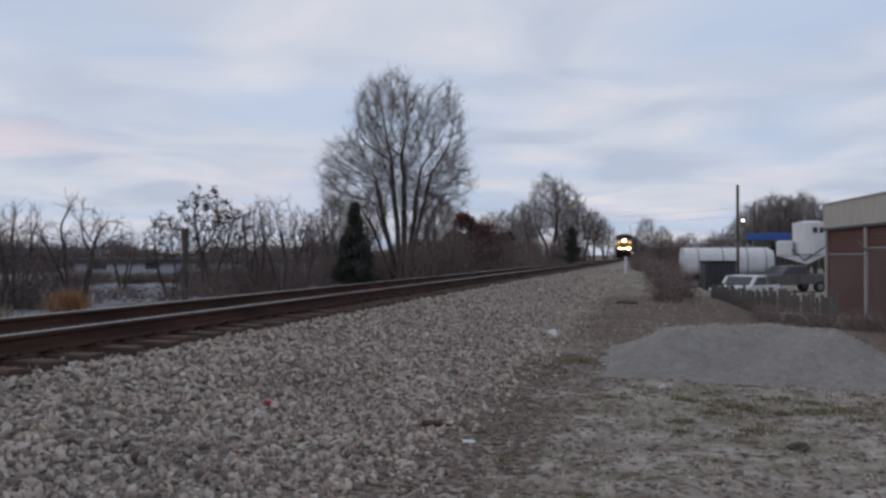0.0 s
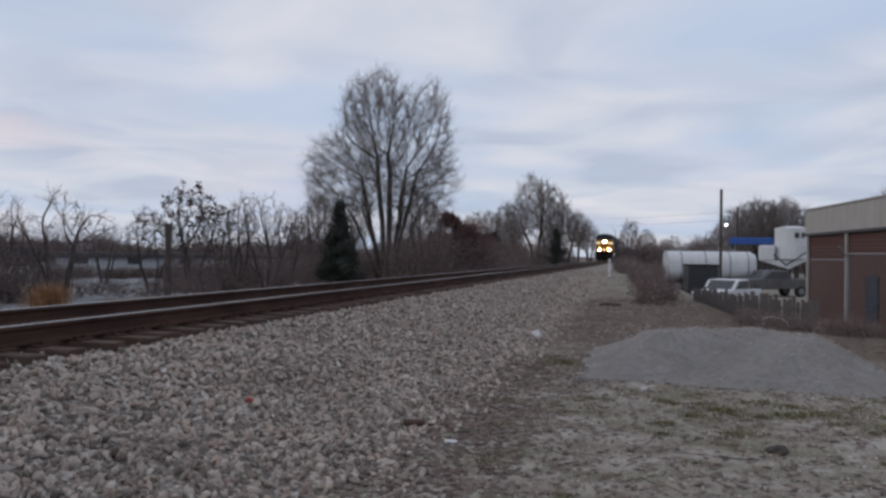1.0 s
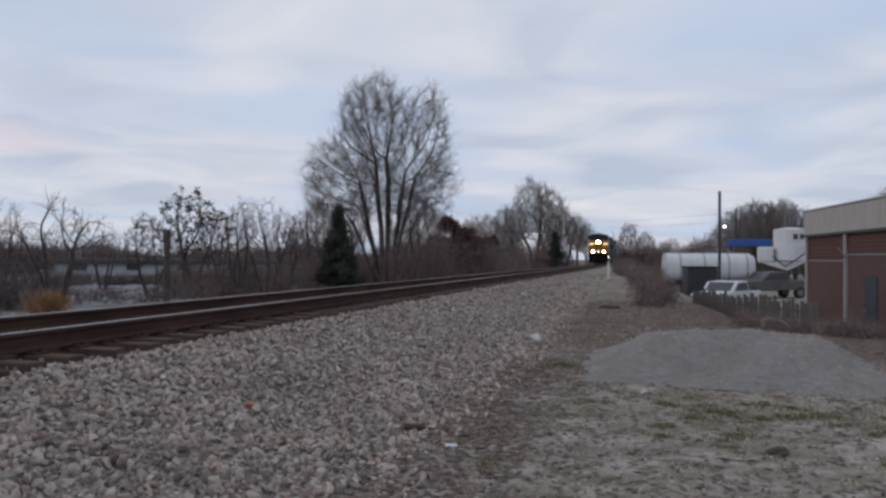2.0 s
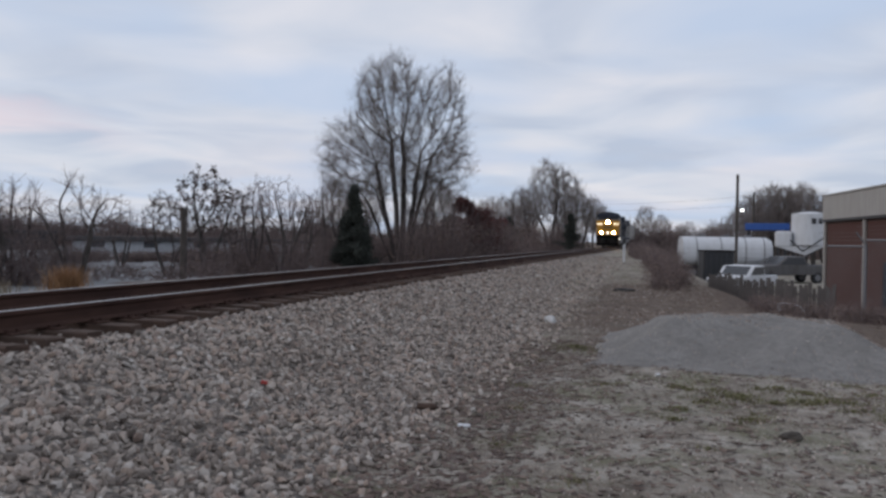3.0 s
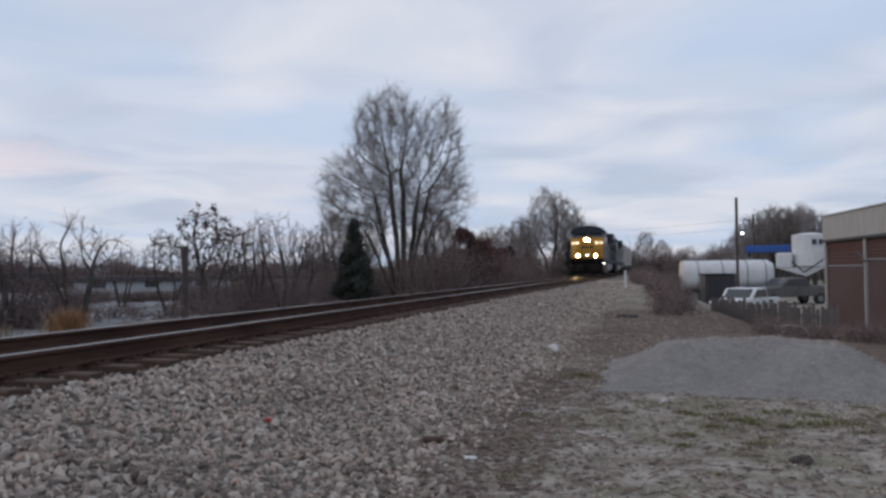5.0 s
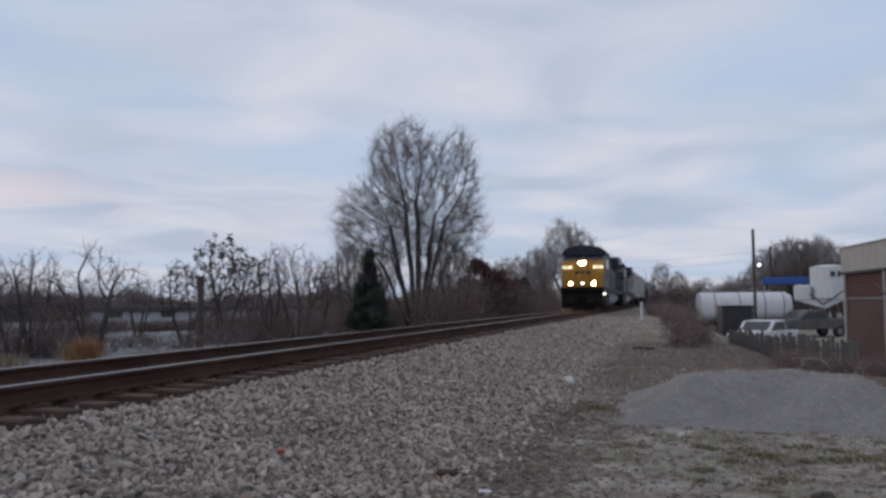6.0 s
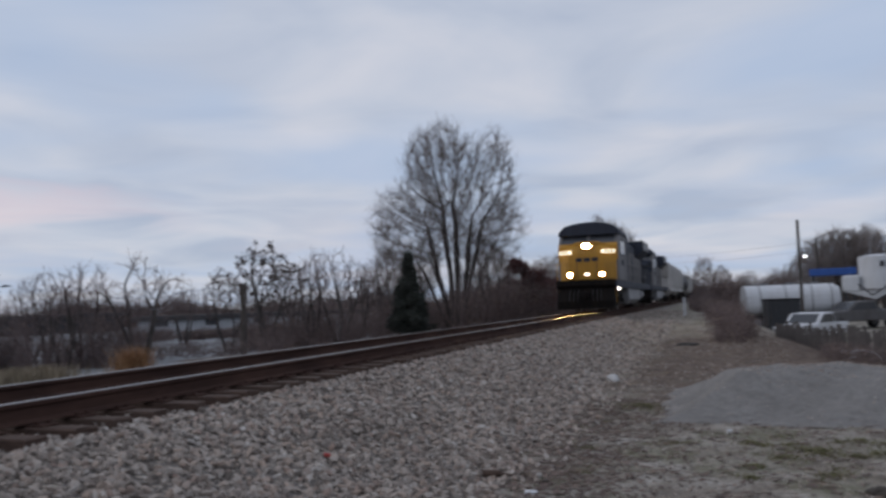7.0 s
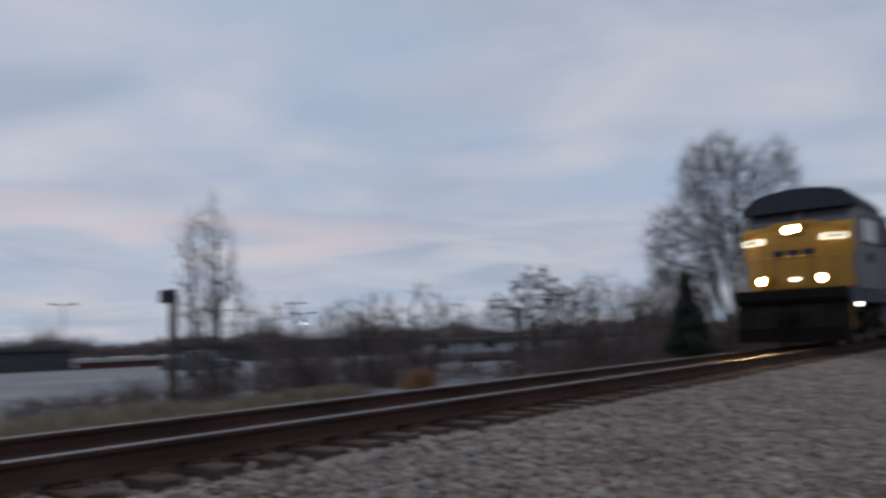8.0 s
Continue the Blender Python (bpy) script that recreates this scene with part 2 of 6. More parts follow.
def make_gravel_pile():
    k = Mat("fine_grey_gravel", 0.95)
    a = k.noise(1.6, 4.0, 0.6)
    f = k.noise(60.0, 4.0, 0.75)
    g = k.noise(130.0, 2.0, 0.6)
    c = k.ramp(a, [(0.3, (0.15, 0.14, 0.132)), (0.7, (0.23, 0.218, 0.207))])
    c = k.mix(k.rng(f, 0.4, 0.75, 0.0, 0.5), c, (0.37, 0.35, 0.33))
    c = k.mix(k.rng(g, 0.52, 0.72, 0.0, 0.65), c, (0.085, 0.077, 0.07))
    p = k.noise(9.0, 4.0, 0.7)
    c = k.mix(k.rng(p, 0.46, 0.68, 0.0, 0.6), c, (0.12, 0.112, 0.104))
    k.color(c).bump(k.mix(0.5, f, g), 0.7, 0.02)
    return k.m


def make_tie_mat():
    k = Mat("creosoted_tie_wood", 0.9)
    g = k.noise(6.0, 6.0, 0.7, (1.0, 9.0, 9.0))
    r = k.objrandom()
    c = k.ramp(g, [(0.3, (0.03, 0.017, 0.012)), (0.55, (0.078, 0.045, 0.032)), (0.75, (0.13, 0.08, 0.058))])
    c = k.mix(k.rng(r, 0.0, 1.0, 0.0, 0.5), c, (0.075, 0.05, 0.038))
    k.color(c).bump(g, 0.6, 0.01)
    return k.m


def make_rail_mats():
    k = Mat("rusty_rail_steel", 0.95, 0.0)
    a = k.noise(5.0, 5.0, 0.6, (1.0, 0.2, 1.0))
    c = k.ramp(a, [(0.3, (0.036, 0.021, 0.018)), (0.6, (0.068, 0.038, 0.03)), (0.8, (0.105, 0.06, 0.046))])
    k.color(c).bump(k.noise(60.0), 0.3, 0.003)
    h = Mat("polished_rail_head", 0.2, 1.0)
    b = h.noise(9.0, 4.0, 0.6, (6.0, 0.12, 1.0))
    h.color(h.ramp(b, [(0.3, (0.19, 0.172, 0.164)), (0.7, (0.34, 0.312, 0.30))]))
    h.rough(h.rng(b, 0.3, 0.7, 0.2, 0.42))
    return k.m, h.m


def make_bark(name, lo, hi):
    k = Mat(name, 0.95)
    a = k.noise(9.0, 5.0, 0.65, (1.0, 1.0, 0.25))
    k.color(k.ramp(a, [(0.3, lo), (0.7, hi)])).bump(a, 0.5, 0.02)
    return k.m


def make_leaf(name, stops):
    k = Mat(name, 0.8)
    k.color(k.ramp(k.island(), stops))
    return k.m


def make_brick():
    k = Mat("red_brown_brick", 0.92)
    r = k.objrandom()
    a = k.noise(1.3, 4.0, 0.6)
    f = k.noise(30.0, 4.0, 0.6)
    c = k.ramp(r, [(0.0, (0.085, 0.036, 0.03)), (0.5, (0.115, 0.047, 0.037)), (1.0, (0.15, 0.064, 0.05))])
    c = k.mix(k.rng(a, 0.4, 0.75, 0.0, 0.5), c, (0.10, 0.055, 0.045))
    k.color(c).bump(f, 0.4, 0.006)
    return k.m


def make_glass(name, c=(0.02, 0.022, 0.026)):
    k = Mat(name, 0.16)
    k.color(c)
    k.b.inputs["IOR"].default_value = 1.5
    return k.m


M_GROUND = make_ground_mat()
M_LEAFY = make_leafy_mat()
M_LOT = make_lot_mat()
M_STONE = make_stone_mat("ballast_stone")
M_STONE1 = make_stone_mat("ballast_stone_single", True)
M_BED = make_ballast_bed()
M_PILE = make_gravel_pile()
M_TIE = make_tie_mat()
M_RUST, M_HEAD = make_rail_mats()
M_BARK = make_bark("grey_brown_bark", (0.034, 0.029, 0.026), (0.088, 0.076, 0.07))
M_TWIG = make_bark("twig_bark", (0.12, 0.10, 0.094), (0.23, 0.196, 0.184))
M_SCRUB = make_bark("scrub_stems", (0.095, 0.07, 0.068), (0.185, 0.14, 0.135))
M_NEEDLE = make_leaf("cedar_needles", [(0.0, (0.010, 0.013, 0.010)), (0.6, (0.02, 0.025, 0.018)), (1.0, (0.036, 0.04, 0.029))])
M_REDLEAF = make_leaf("russet_oak_leaves", [(0.0, (0.045, 0.014, 0.014)), (0.6, (0.085, 0.028, 0.025)), (1.0, (0.13, 0.048, 0.04))])
M_BROWNLEAF = make_leaf("dry_brown_leaves", [(0.0, (0.07, 0.045, 0.038)), (0.6, (0.125, 0.086, 0.07)), (1.0, (0.2, 0.145, 0.115))])
M_DEADLEAF = make_leaf("dark_clinging_leaves", [(0.0, (0.04, 0.03, 0.028)), (1.0, (0.09, 0.068, 0.06))])
M_STRAW = make_leaf("dry_straw_grass", [(0.0, (0.13, 0.10, 0.068)), (0.6, (0.23, 0.185, 0.125)), (1.0, (0.35, 0.29, 0.20))])
M_ORANGE = make_leaf("orange_dry_grass", [(0.0, (0.22, 0.115, 0.055)), (0.6, (0.33, 0.18, 0.085)), (1.0, (0.42, 0.25, 0.13))])
M_GRASS = make_leaf("winter_grass", [(0.0, (0.085, 0.082, 0.032)), (0.6, (0.14, 0.135, 0.055)), (1.0, (0.22, 0.19, 0.10))])
M_YELLOW = painted("yellow_loco_paint", (0.42, 0.205, 0.012), 0.4, (0.22, 0.12, 0.03), 0.4)
M_BLUE = painted("dark_blue_loco_paint", (0.013, 0.018, 0.034), 0.6, (0.03, 0.027, 0.027), 0.4)
M_GREY = painted("grey_loco_paint", (0.15, 0.145, 0.148), 0.65, (0.16, 0.14, 0.13), 0.5)
M_BLACK = painted("black_underframe", (0.011, 0.0095, 0.009), 0.9, (0.028, 0.02, 0.015), 0.6)
M_HOODGREY = painted("sooty_grey_hood_paint", (0.10, 0.095, 0.095), 0.6, (0.05, 0.035, 0.03), 0.6)
M_TANKGREY = painted("dusty_grey_tank", (0.28, 0.28, 0.29), 0.6, (0.12, 0.10, 0.09), 0.5)
M_HOPPER = painted("pale_grey_hopper_paint", (0.50, 0.49, 0.48), 0.6, (0.17, 0.14, 0.12), 0.55)
M_TANKBLACK = painted("black_tank_paint", (0.03, 0.03, 0.034), 0.45, (0.09, 0.08, 0.075), 0.5)
M_STEEL = painted("wheel_steel", (0.16, 0.13, 0.11), 0.5, (0.06, 0.04, 0.03), 0.5, metal=0.7)
M_WHITE = painted("white_paint", (0.60, 0.61, 0.63), 0.4, (0.35, 0.33, 0.31), 0.35)
M_CREAM = painted("cream_metal_siding", (0.36, 0.34, 0.315), 0.55, (0.26, 0.23, 0.20), 0.35)
M_DARK = painted("dark_grey_plastic", (0.035, 0.037, 0.042), 0.5, (0.07, 0.065, 0.06), 0.3)
M_CANOPY = painted("blue_canopy_paint", (0.02, 0.085, 0.33), 0.45, (0.03, 0.05, 0.12), 0.3)
M_GALV = painted("galvanised_steel", (0.21, 0.21, 0.22), 0.5, (0.2, 0.18, 0.17), 0.4, metal=0.6)
M_POLE = make_bark("weathered_pole_wood", (0.04, 0.033, 0.03), (0.095, 0.08, 0.07))
M_BRICK = make_brick()
M_MORTAR = painted("grey_mortar", (0.11, 0.07, 0.06), 0.9, (0.14, 0.12, 0.10), 0.3)
M_GLASS = make_glass("dark_window_glass", (0.05, 0.052, 0.058))
M_PALEWALL = painted("pale_grey_wall_paint", (0.42, 0.43, 0.45), 0.7, (0.25, 0.24, 0.23), 0.4)
M_CLOD = painted("damp_dark_earth", (0.045, 0.037, 0.03), 0.95)
M_BOARD_OLD = make_bark("weathered_fence_board", (0.05, 0.044, 0.042), (0.11, 0.098, 0.095))
M_WINDSCREEN = make_glass("windscreen_glass", (0.05, 0.052, 0.058))
for _m in (M_BLACK, M_RUST):
    _m.node_tree.nodes["Principled BSDF"].inputs["Specular IOR Level"].default_value = 0.12
M_RUBBER = painted("black_rubber", (0.02, 0.02, 0.021), 0.85, (0.07, 0.06, 0.055), 0.4)
M_RED = painted("red_plastic", (0.35, 0.03, 0.025), 0.5)
M_FASCIA = painted("dark_roof_fascia", (0.05, 0.048, 0.05), 0.7, (0.1, 0.09, 0.08), 0.3)
M_HEADLAMP = glow("headlamp_lens", (1.0, 0.66, 0.27), 1300.0)
M_DITCH = glow("ditch_lamp_lens", (1.0, 0.62, 0.25), 600.0)
M_BOARD = glow("number_board_light", (1.0, 0.90, 0.66), 1.6)
M_STEPLAMP = glow("step_lamp", (1.0, 0.93, 0.85), 8.0)
M_YARDLAMP = glow("yard_lamp", (0.95, 0.97, 1.0), 6.0)

# ---- mesh helpers ----


def mesh(name, verts, faces, mat, smooth=False, mats=None, slots=None):
    me = bpy.data.meshes.new(name)
    me.from_pydata(verts, [], faces)
    for m in (mats or [mat]):
        me.materials.append(m)
    if slots is not None:
        me.polygons.foreach_set("material_index", slots)
    if smooth:
        me.polygons.foreach_set("use_smooth", [True] * len(me.polygons))
    me.update()
    return me


def part(name, data, material, parent=None, label="", at=None):
    """Links a bmesh or a mesh as one object under its thing."""
    if isinstance(data, bmesh.types.BMesh):
        me = bpy.data.meshes.new(name)
        data.to_mesh(me)
        data.free()
        me.materials.append(material)
        data = me
    ob = new(name, data)
    if parent is not None:
        ob.parent = parent
    if at is not None:
        ob.matrix_basis = at
    if label:
        ob["label"] = label
    return ob


def thing(name, label, category, group="", kind="", at=None):
    ob = new(name)
    ob.empty_display_size = 0.2
    if at is not None:
        ob.matrix_basis = at
    return tagged(ob, label, category, group, kind)


def box(bm, x0, x1, y0, y1, z0, z1, bevel=0.0, seg=2, rot=None):
    m = Matrix.Translation(((x0 + x1) / 2, (y0 + y1) / 2, (z0 + z1) / 2))
    if rot is not None:
        m = m @ rot
    m = m @ Matrix.Diagonal((x1 - x0, y1 - y0, z1 - z0, 1))
    r = bmesh.ops.create_cube(bm, size=1.0, matrix=m)
    if bevel:
        es = list({e for v in r["verts"] for e in v.link_edges})
        bmesh.ops.bevel(bm, geom=es, offset=bevel, segments=seg, affect="EDGES", profile=0.6)
    return bm


def bx(*a, **k):
    return box(bmesh.new(), *a, **k)


def cyl(bm, p0, p1, r0, r1=None, seg=12):
    p0, p1 = Vector(p0), Vector(p1)
    d = p1 - p0
    m = Matrix.Translation((p0 + p1) / 2) @ d.to_track_quat("Z", "Y").to_matrix().to_4x4()
    bmesh.ops.create_cone(bm, cap_ends=True, segments=seg, radius1=r0, radius2=r0 if r1 is None else r1, depth=d.length, matrix=m)
    return bm


def prism(bm, outline, axis, a, b):
    """Extrudes an outline of (u, v) along an axis from a to b. axis y: u=x, v=z; axis x: u=y, v=z."""
    def put(u, v, w):
        return (u, w, v) if axis == "y" else (w, u, v)
    lo = [bm.verts.new(put(u, v, a)) for u, v in outline]
    hi = [bm.verts.new(put(u, v, b)) for u, v in outline]
    n = len(outline)
    bm.faces.new(lo)
    bm.faces.new(hi[::-1])
    for i in range(n):
        bm.faces.new((lo[i], hi[i], hi[(i + 1) % n], lo[(i + 1) % n]))
    bmesh.ops.recalc_face_normals(bm, faces=bm.faces)
    return bm


def tubes(segs, sides_of):
    """Tapered tubes for many segments (p0, p1, r0, r1): vertices and faces."""
    vs, fs = [], []
    for p0, p1, r0, r1 in segs:
        d = p1 - p0
        n = sides_of(r0)
        a = d.orthogonal().normalized()
        b = d.cross(a).normalized()
        k = len(vs)
        for i in range(n):
            t = 2 * math.pi * i / n
            o = a * math.cos(t) + b * math.sin(t)
            vs.append(p0 + o * r0)
            vs.append(p1 + o * r1)
        for i in range(n):
            j = (i + 1) % n
            fs.append((k + 2 * i, k + 2 * j, k + 2 * j + 1, k + 2 * i + 1))
    return vs, fs


def ss(a, b, t):
    t = np.clip((t - a) / (b - a), 0, 1)
    return t * t * (3 - 2 * t)


# ---- the ground ----


def wob(x, y, s):
    return (np.sin(x * 1.3 * s + 1.7) * np.cos(y * 1.1 * s + 0.4) + 0.6 * np.sin(x * 2.9 * s - y * 2.3 * s + 2.0) + 0.4 * np.cos(x * 5.3 * s + y * 4.7 * s)) / 2


def ground_z(x, y):
    """The lie of the land: a low bank along the track, a yard below it, a wide flat lot across the track."""
    x, y = np.asarray(x, float), np.asarray(y, float)
    edge = 1.7 - 3.1 * ss(15, 80, y)
    bank = 0.50 * ss(12, 48, y)
    yard = -0.9 * ss(17, 27, y)
    z = bank + (yard - bank) * ss(0, 3.2, x - edge)
    left = ss(-9.0, -12.5, x)
    z = z * (1 - left) + left * (-0.15 - 0.25 * ss(-13, -24, x))
    near = ss(70, 20, np.hypot(x, y))
    return z + 0.035 * near * wob(x, y, 1.0) + 0.012 * near * wob(x, y, 4.3)


def gz(x, y):
    return float(ground_z(x, y))


def axis_steps(lo, hi, step, far):
    c = list(np.arange(lo, hi + 1e-6, step))
    d, p = step, hi
    while p < far:
        d *= 1.22
        p += d
        c.append(p)
    d, p = step, lo
    while p > -far:
        d *= 1.22
        p -= d
        c.insert(0, p)
    return np.array(c)


def make_ground():
    xs, ys = axis_steps(-14, 8, 0.16, 3000), axis_steps(0, 30, 0.2, 3000)
    X, Y = np.meshgrid(xs, ys)
    Z = ground_z(X, Y)
    nx, ny = len(xs), len(ys)
    vs = np.stack([X.ravel(), Y.ravel(), Z.ravel()], 1)
    i = np.arange(nx * ny).reshape(ny, nx)
    f = np.stack([i[:-1, :-1].ravel(), i[:-1, 1:].ravel(), i[1:, 1:].ravel(), i[1:, :-1].ravel()], 1)
    cx, cy = vs[f[:, 0], 0], vs[f[:, 0], 1]
    slot = np.zeros(len(f), int)
    wav = 0.5 * wob(cx, cy, 0.9)
    slot[(cx < -300) | (cy > 220) | (cx > 90) | (cy < -60)] = 1
    slot[(cx <= -15.5 - 5.5 * ss(12, 24, cy) + wav) & (cx >= -150) & (cy < 95)] = 2
    me = mesh("ground", vs.tolist(), f.tolist(), None, True, [M_GROUND, M_LEAFY, M_LOT], slot.tolist())
    tagged(new("ground", me), "packed grey gravel and soil with moss and leaf litter", "ground", kind="structure")


make_ground()

# ---- ballast, ties and rails ----
Y0, Y1 = -14.0, 430.0


def ballast_z(x, y):
    """Height of the ballast across the track: a flat top and two shoulders."""
    u = np.abs(np.asarray(x, float) - XC)
    top = RAIL - 0.285
    slope = top - (u - 1.5) * 0.262
    z = np.where(u < 1.5, top, slope)
    return z + 0.028 * wob(x, y, 1.9) * ss(1.3, 1.8, u)


def make_ballast():
    us = np.concatenate([np.arange(-4.6, 4.61, 0.2)])
    ys = [Y0]
    while ys[-1] < Y1:
        ys.append(ys[-1] + (0.25 if ys[-1] < 30 else 1.2 if ys[-1] < 90 else 6.0))
    X, Y = np.meshgrid(us + XC, np.array(ys))
    Z = ballast_z(X, Y)
    ny, nx = X.shape
    i = np.arange(nx * ny).reshape(ny, nx)
    f = np.stack([i[:-1, :-1].ravel(), i[:-1, 1:].ravel(), i[1:, 1:].ravel(), i[1:, :-1].ravel()], 1)
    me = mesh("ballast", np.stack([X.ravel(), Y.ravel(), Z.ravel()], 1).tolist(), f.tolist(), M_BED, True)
    return tagged(new("ballast", me), "crushed grey and pinkish stone ballast bank", "ballast", kind="structure")


BALLAST = make_ballast()


def stone_mesh(seed):
    """One angular crushed stone about 6 cm across, 20 triangles."""
    rnd = random.Random(seed)
    bm = bmesh.new()
    bmesh.ops.create_icosphere(bm, subdivisions=1, radius=0.5)
    for v in bm.verts:
        v.co *= rnd.uniform(0.5, 1.3)
    sc = (rnd.uniform(1.0, 1.45), rnd.uniform(0.7, 1.05), rnd.uniform(0.4, 0.72))
    for v in bm.verts:
        v.co = Vector((v.co.x * sc[0], v.co.y * sc[1], v.co.z * sc[2]))
    bmesh.ops.recalc_face_normals(bm, faces=bm.faces)
    return bm


def stone_arrays():
    out = []
    for s in range(14):
        bm = stone_mesh(s)
        bm.verts.ensure_lookup_table()
        out.append((np.array([v.co[:] for v in bm.verts]), np.array([[v.index for v in f.verts] for f in bm.faces])))
        bm.free()
    return out


def rand_rot(rng, n):
    q = rng.normal(size=(n, 4))
    q /= np.linalg.norm(q, axis=1)[:, None]
    w, x, y, z = q.T
    return np.stack([np.stack([1 - 2 * (y * y + z * z), 2 * (x * y - z * w), 2 * (x * z + y * w)], 1),
                     np.stack([2 * (x * y + z * w), 1 - 2 * (x * x + z * z), 2 * (y * z - x * w)], 1),
                     np.stack([2 * (x * z - y * w), 2 * (y * z + x * w), 1 - 2 * (x * x + y * y)], 1)], 1)


def scatter_stones(name, pts, sizes, mat, parent=None, seed=3):
    rng = np.random.default_rng(seed)
    kinds = stone_arrays()
    V, F, base = [], [], 0
    which = rng.integers(0, len(kinds), len(pts))
    for s, (kv, kf) in enumerate(kinds):
        idx = np.nonzero(which == s)[0]
        if not len(idx):
            continue
        R = rand_rot(rng, len(idx))
        v = np.einsum("nij,kj->nki", R, kv) * sizes[idx][:, None, None] + pts[idx][:, None, :]
        V.append(v.reshape(-1, 3))
        F.append((kf[None] + (base + np.arange(len(idx)) * len(kv))[:, None, None]).reshape(-1, 3))
        base += len(idx) * len(kv)
    me = mesh(name, np.concatenate(V).tolist(), np.concatenate(F).tolist(), mat)
    ob = new(name, me)
    if parent is not None:
        ob.parent = parent
    return ob


def make_stones():
    rng = np.random.default_rng(5)
    # crowded stones over the near shoulder and top, thinning out with distance
    P = []
    for y0, y1, dens in ((-8, -1, 90), (-1, 9, 470), (9, 15, 360), (15, 24, 210), (24, 40, 90), (40, 60, 30)):
        n = int((y1 - y0) * 3.25 * dens)
        x = rng.uniform(-4.75, -1.5, n)
        y = rng.uniform(y0, y1, n)
        keep = (x < -1.9 + 0.25 * wob(y, y * 0.3, 2.0)) | (rng.uniform(size=n) < 0.2)
        P.append(np.stack([x[keep], y[keep]], 1))
    n = 5200
    P.append(np.stack([rng.uniform(-9.2, -4.75, n), rng.uniform(-2, 26, n)], 1))
    n = 4200
    P.append(np.stack([rng.uniform(-5.5, -4.6, n), rng.uniform(-1, 34, n)], 1))
    P = np.concatenate(P)
    z = np.maximum(ballast_z(P[:, 0], P[:, 1]), ground_z(P[:, 0], P[:, 1]))
    size = 0.04 + 0.062 * rng.uniform(size=len(P)) ** 1.6 * np.where(P[:, 1] > 24, 1.35, 1.0)
    pts = np.column_stack([P, z + rng.uniform(-0.008, 0.022, len(P))])
    near = np.nonzero((P[:, 0] > -3.4) & (P[:, 0] < -2.1) & (P[:, 1] > 4.2) & (P[:, 1] < 6.4))[0][:300]
    mask = np.ones(len(P), bool)
    mask[near] = False
    ob = scatter_stones("ballast_stones", pts[mask], size[mask], M_STONE, BALLAST)
    ob["kind"] = "stuff"
    shared = []
    for s in range(6):
        bm = stone_mesh(40 + s)
        me = bpy.data.meshes.new("stone")
        bm.to_mesh(me)
        bm.free()
        me.materials.append(M_STONE1)
        shared.append(me)
    for i in near:
        o = new("stone", shared[int(i) % 6])
        o.parent = BALLAST
        o.matrix_basis = Matrix.LocRotScale(pts[i], Euler(rng.uniform(0, 6.28, 3)), Vector([size[i]] * 3))


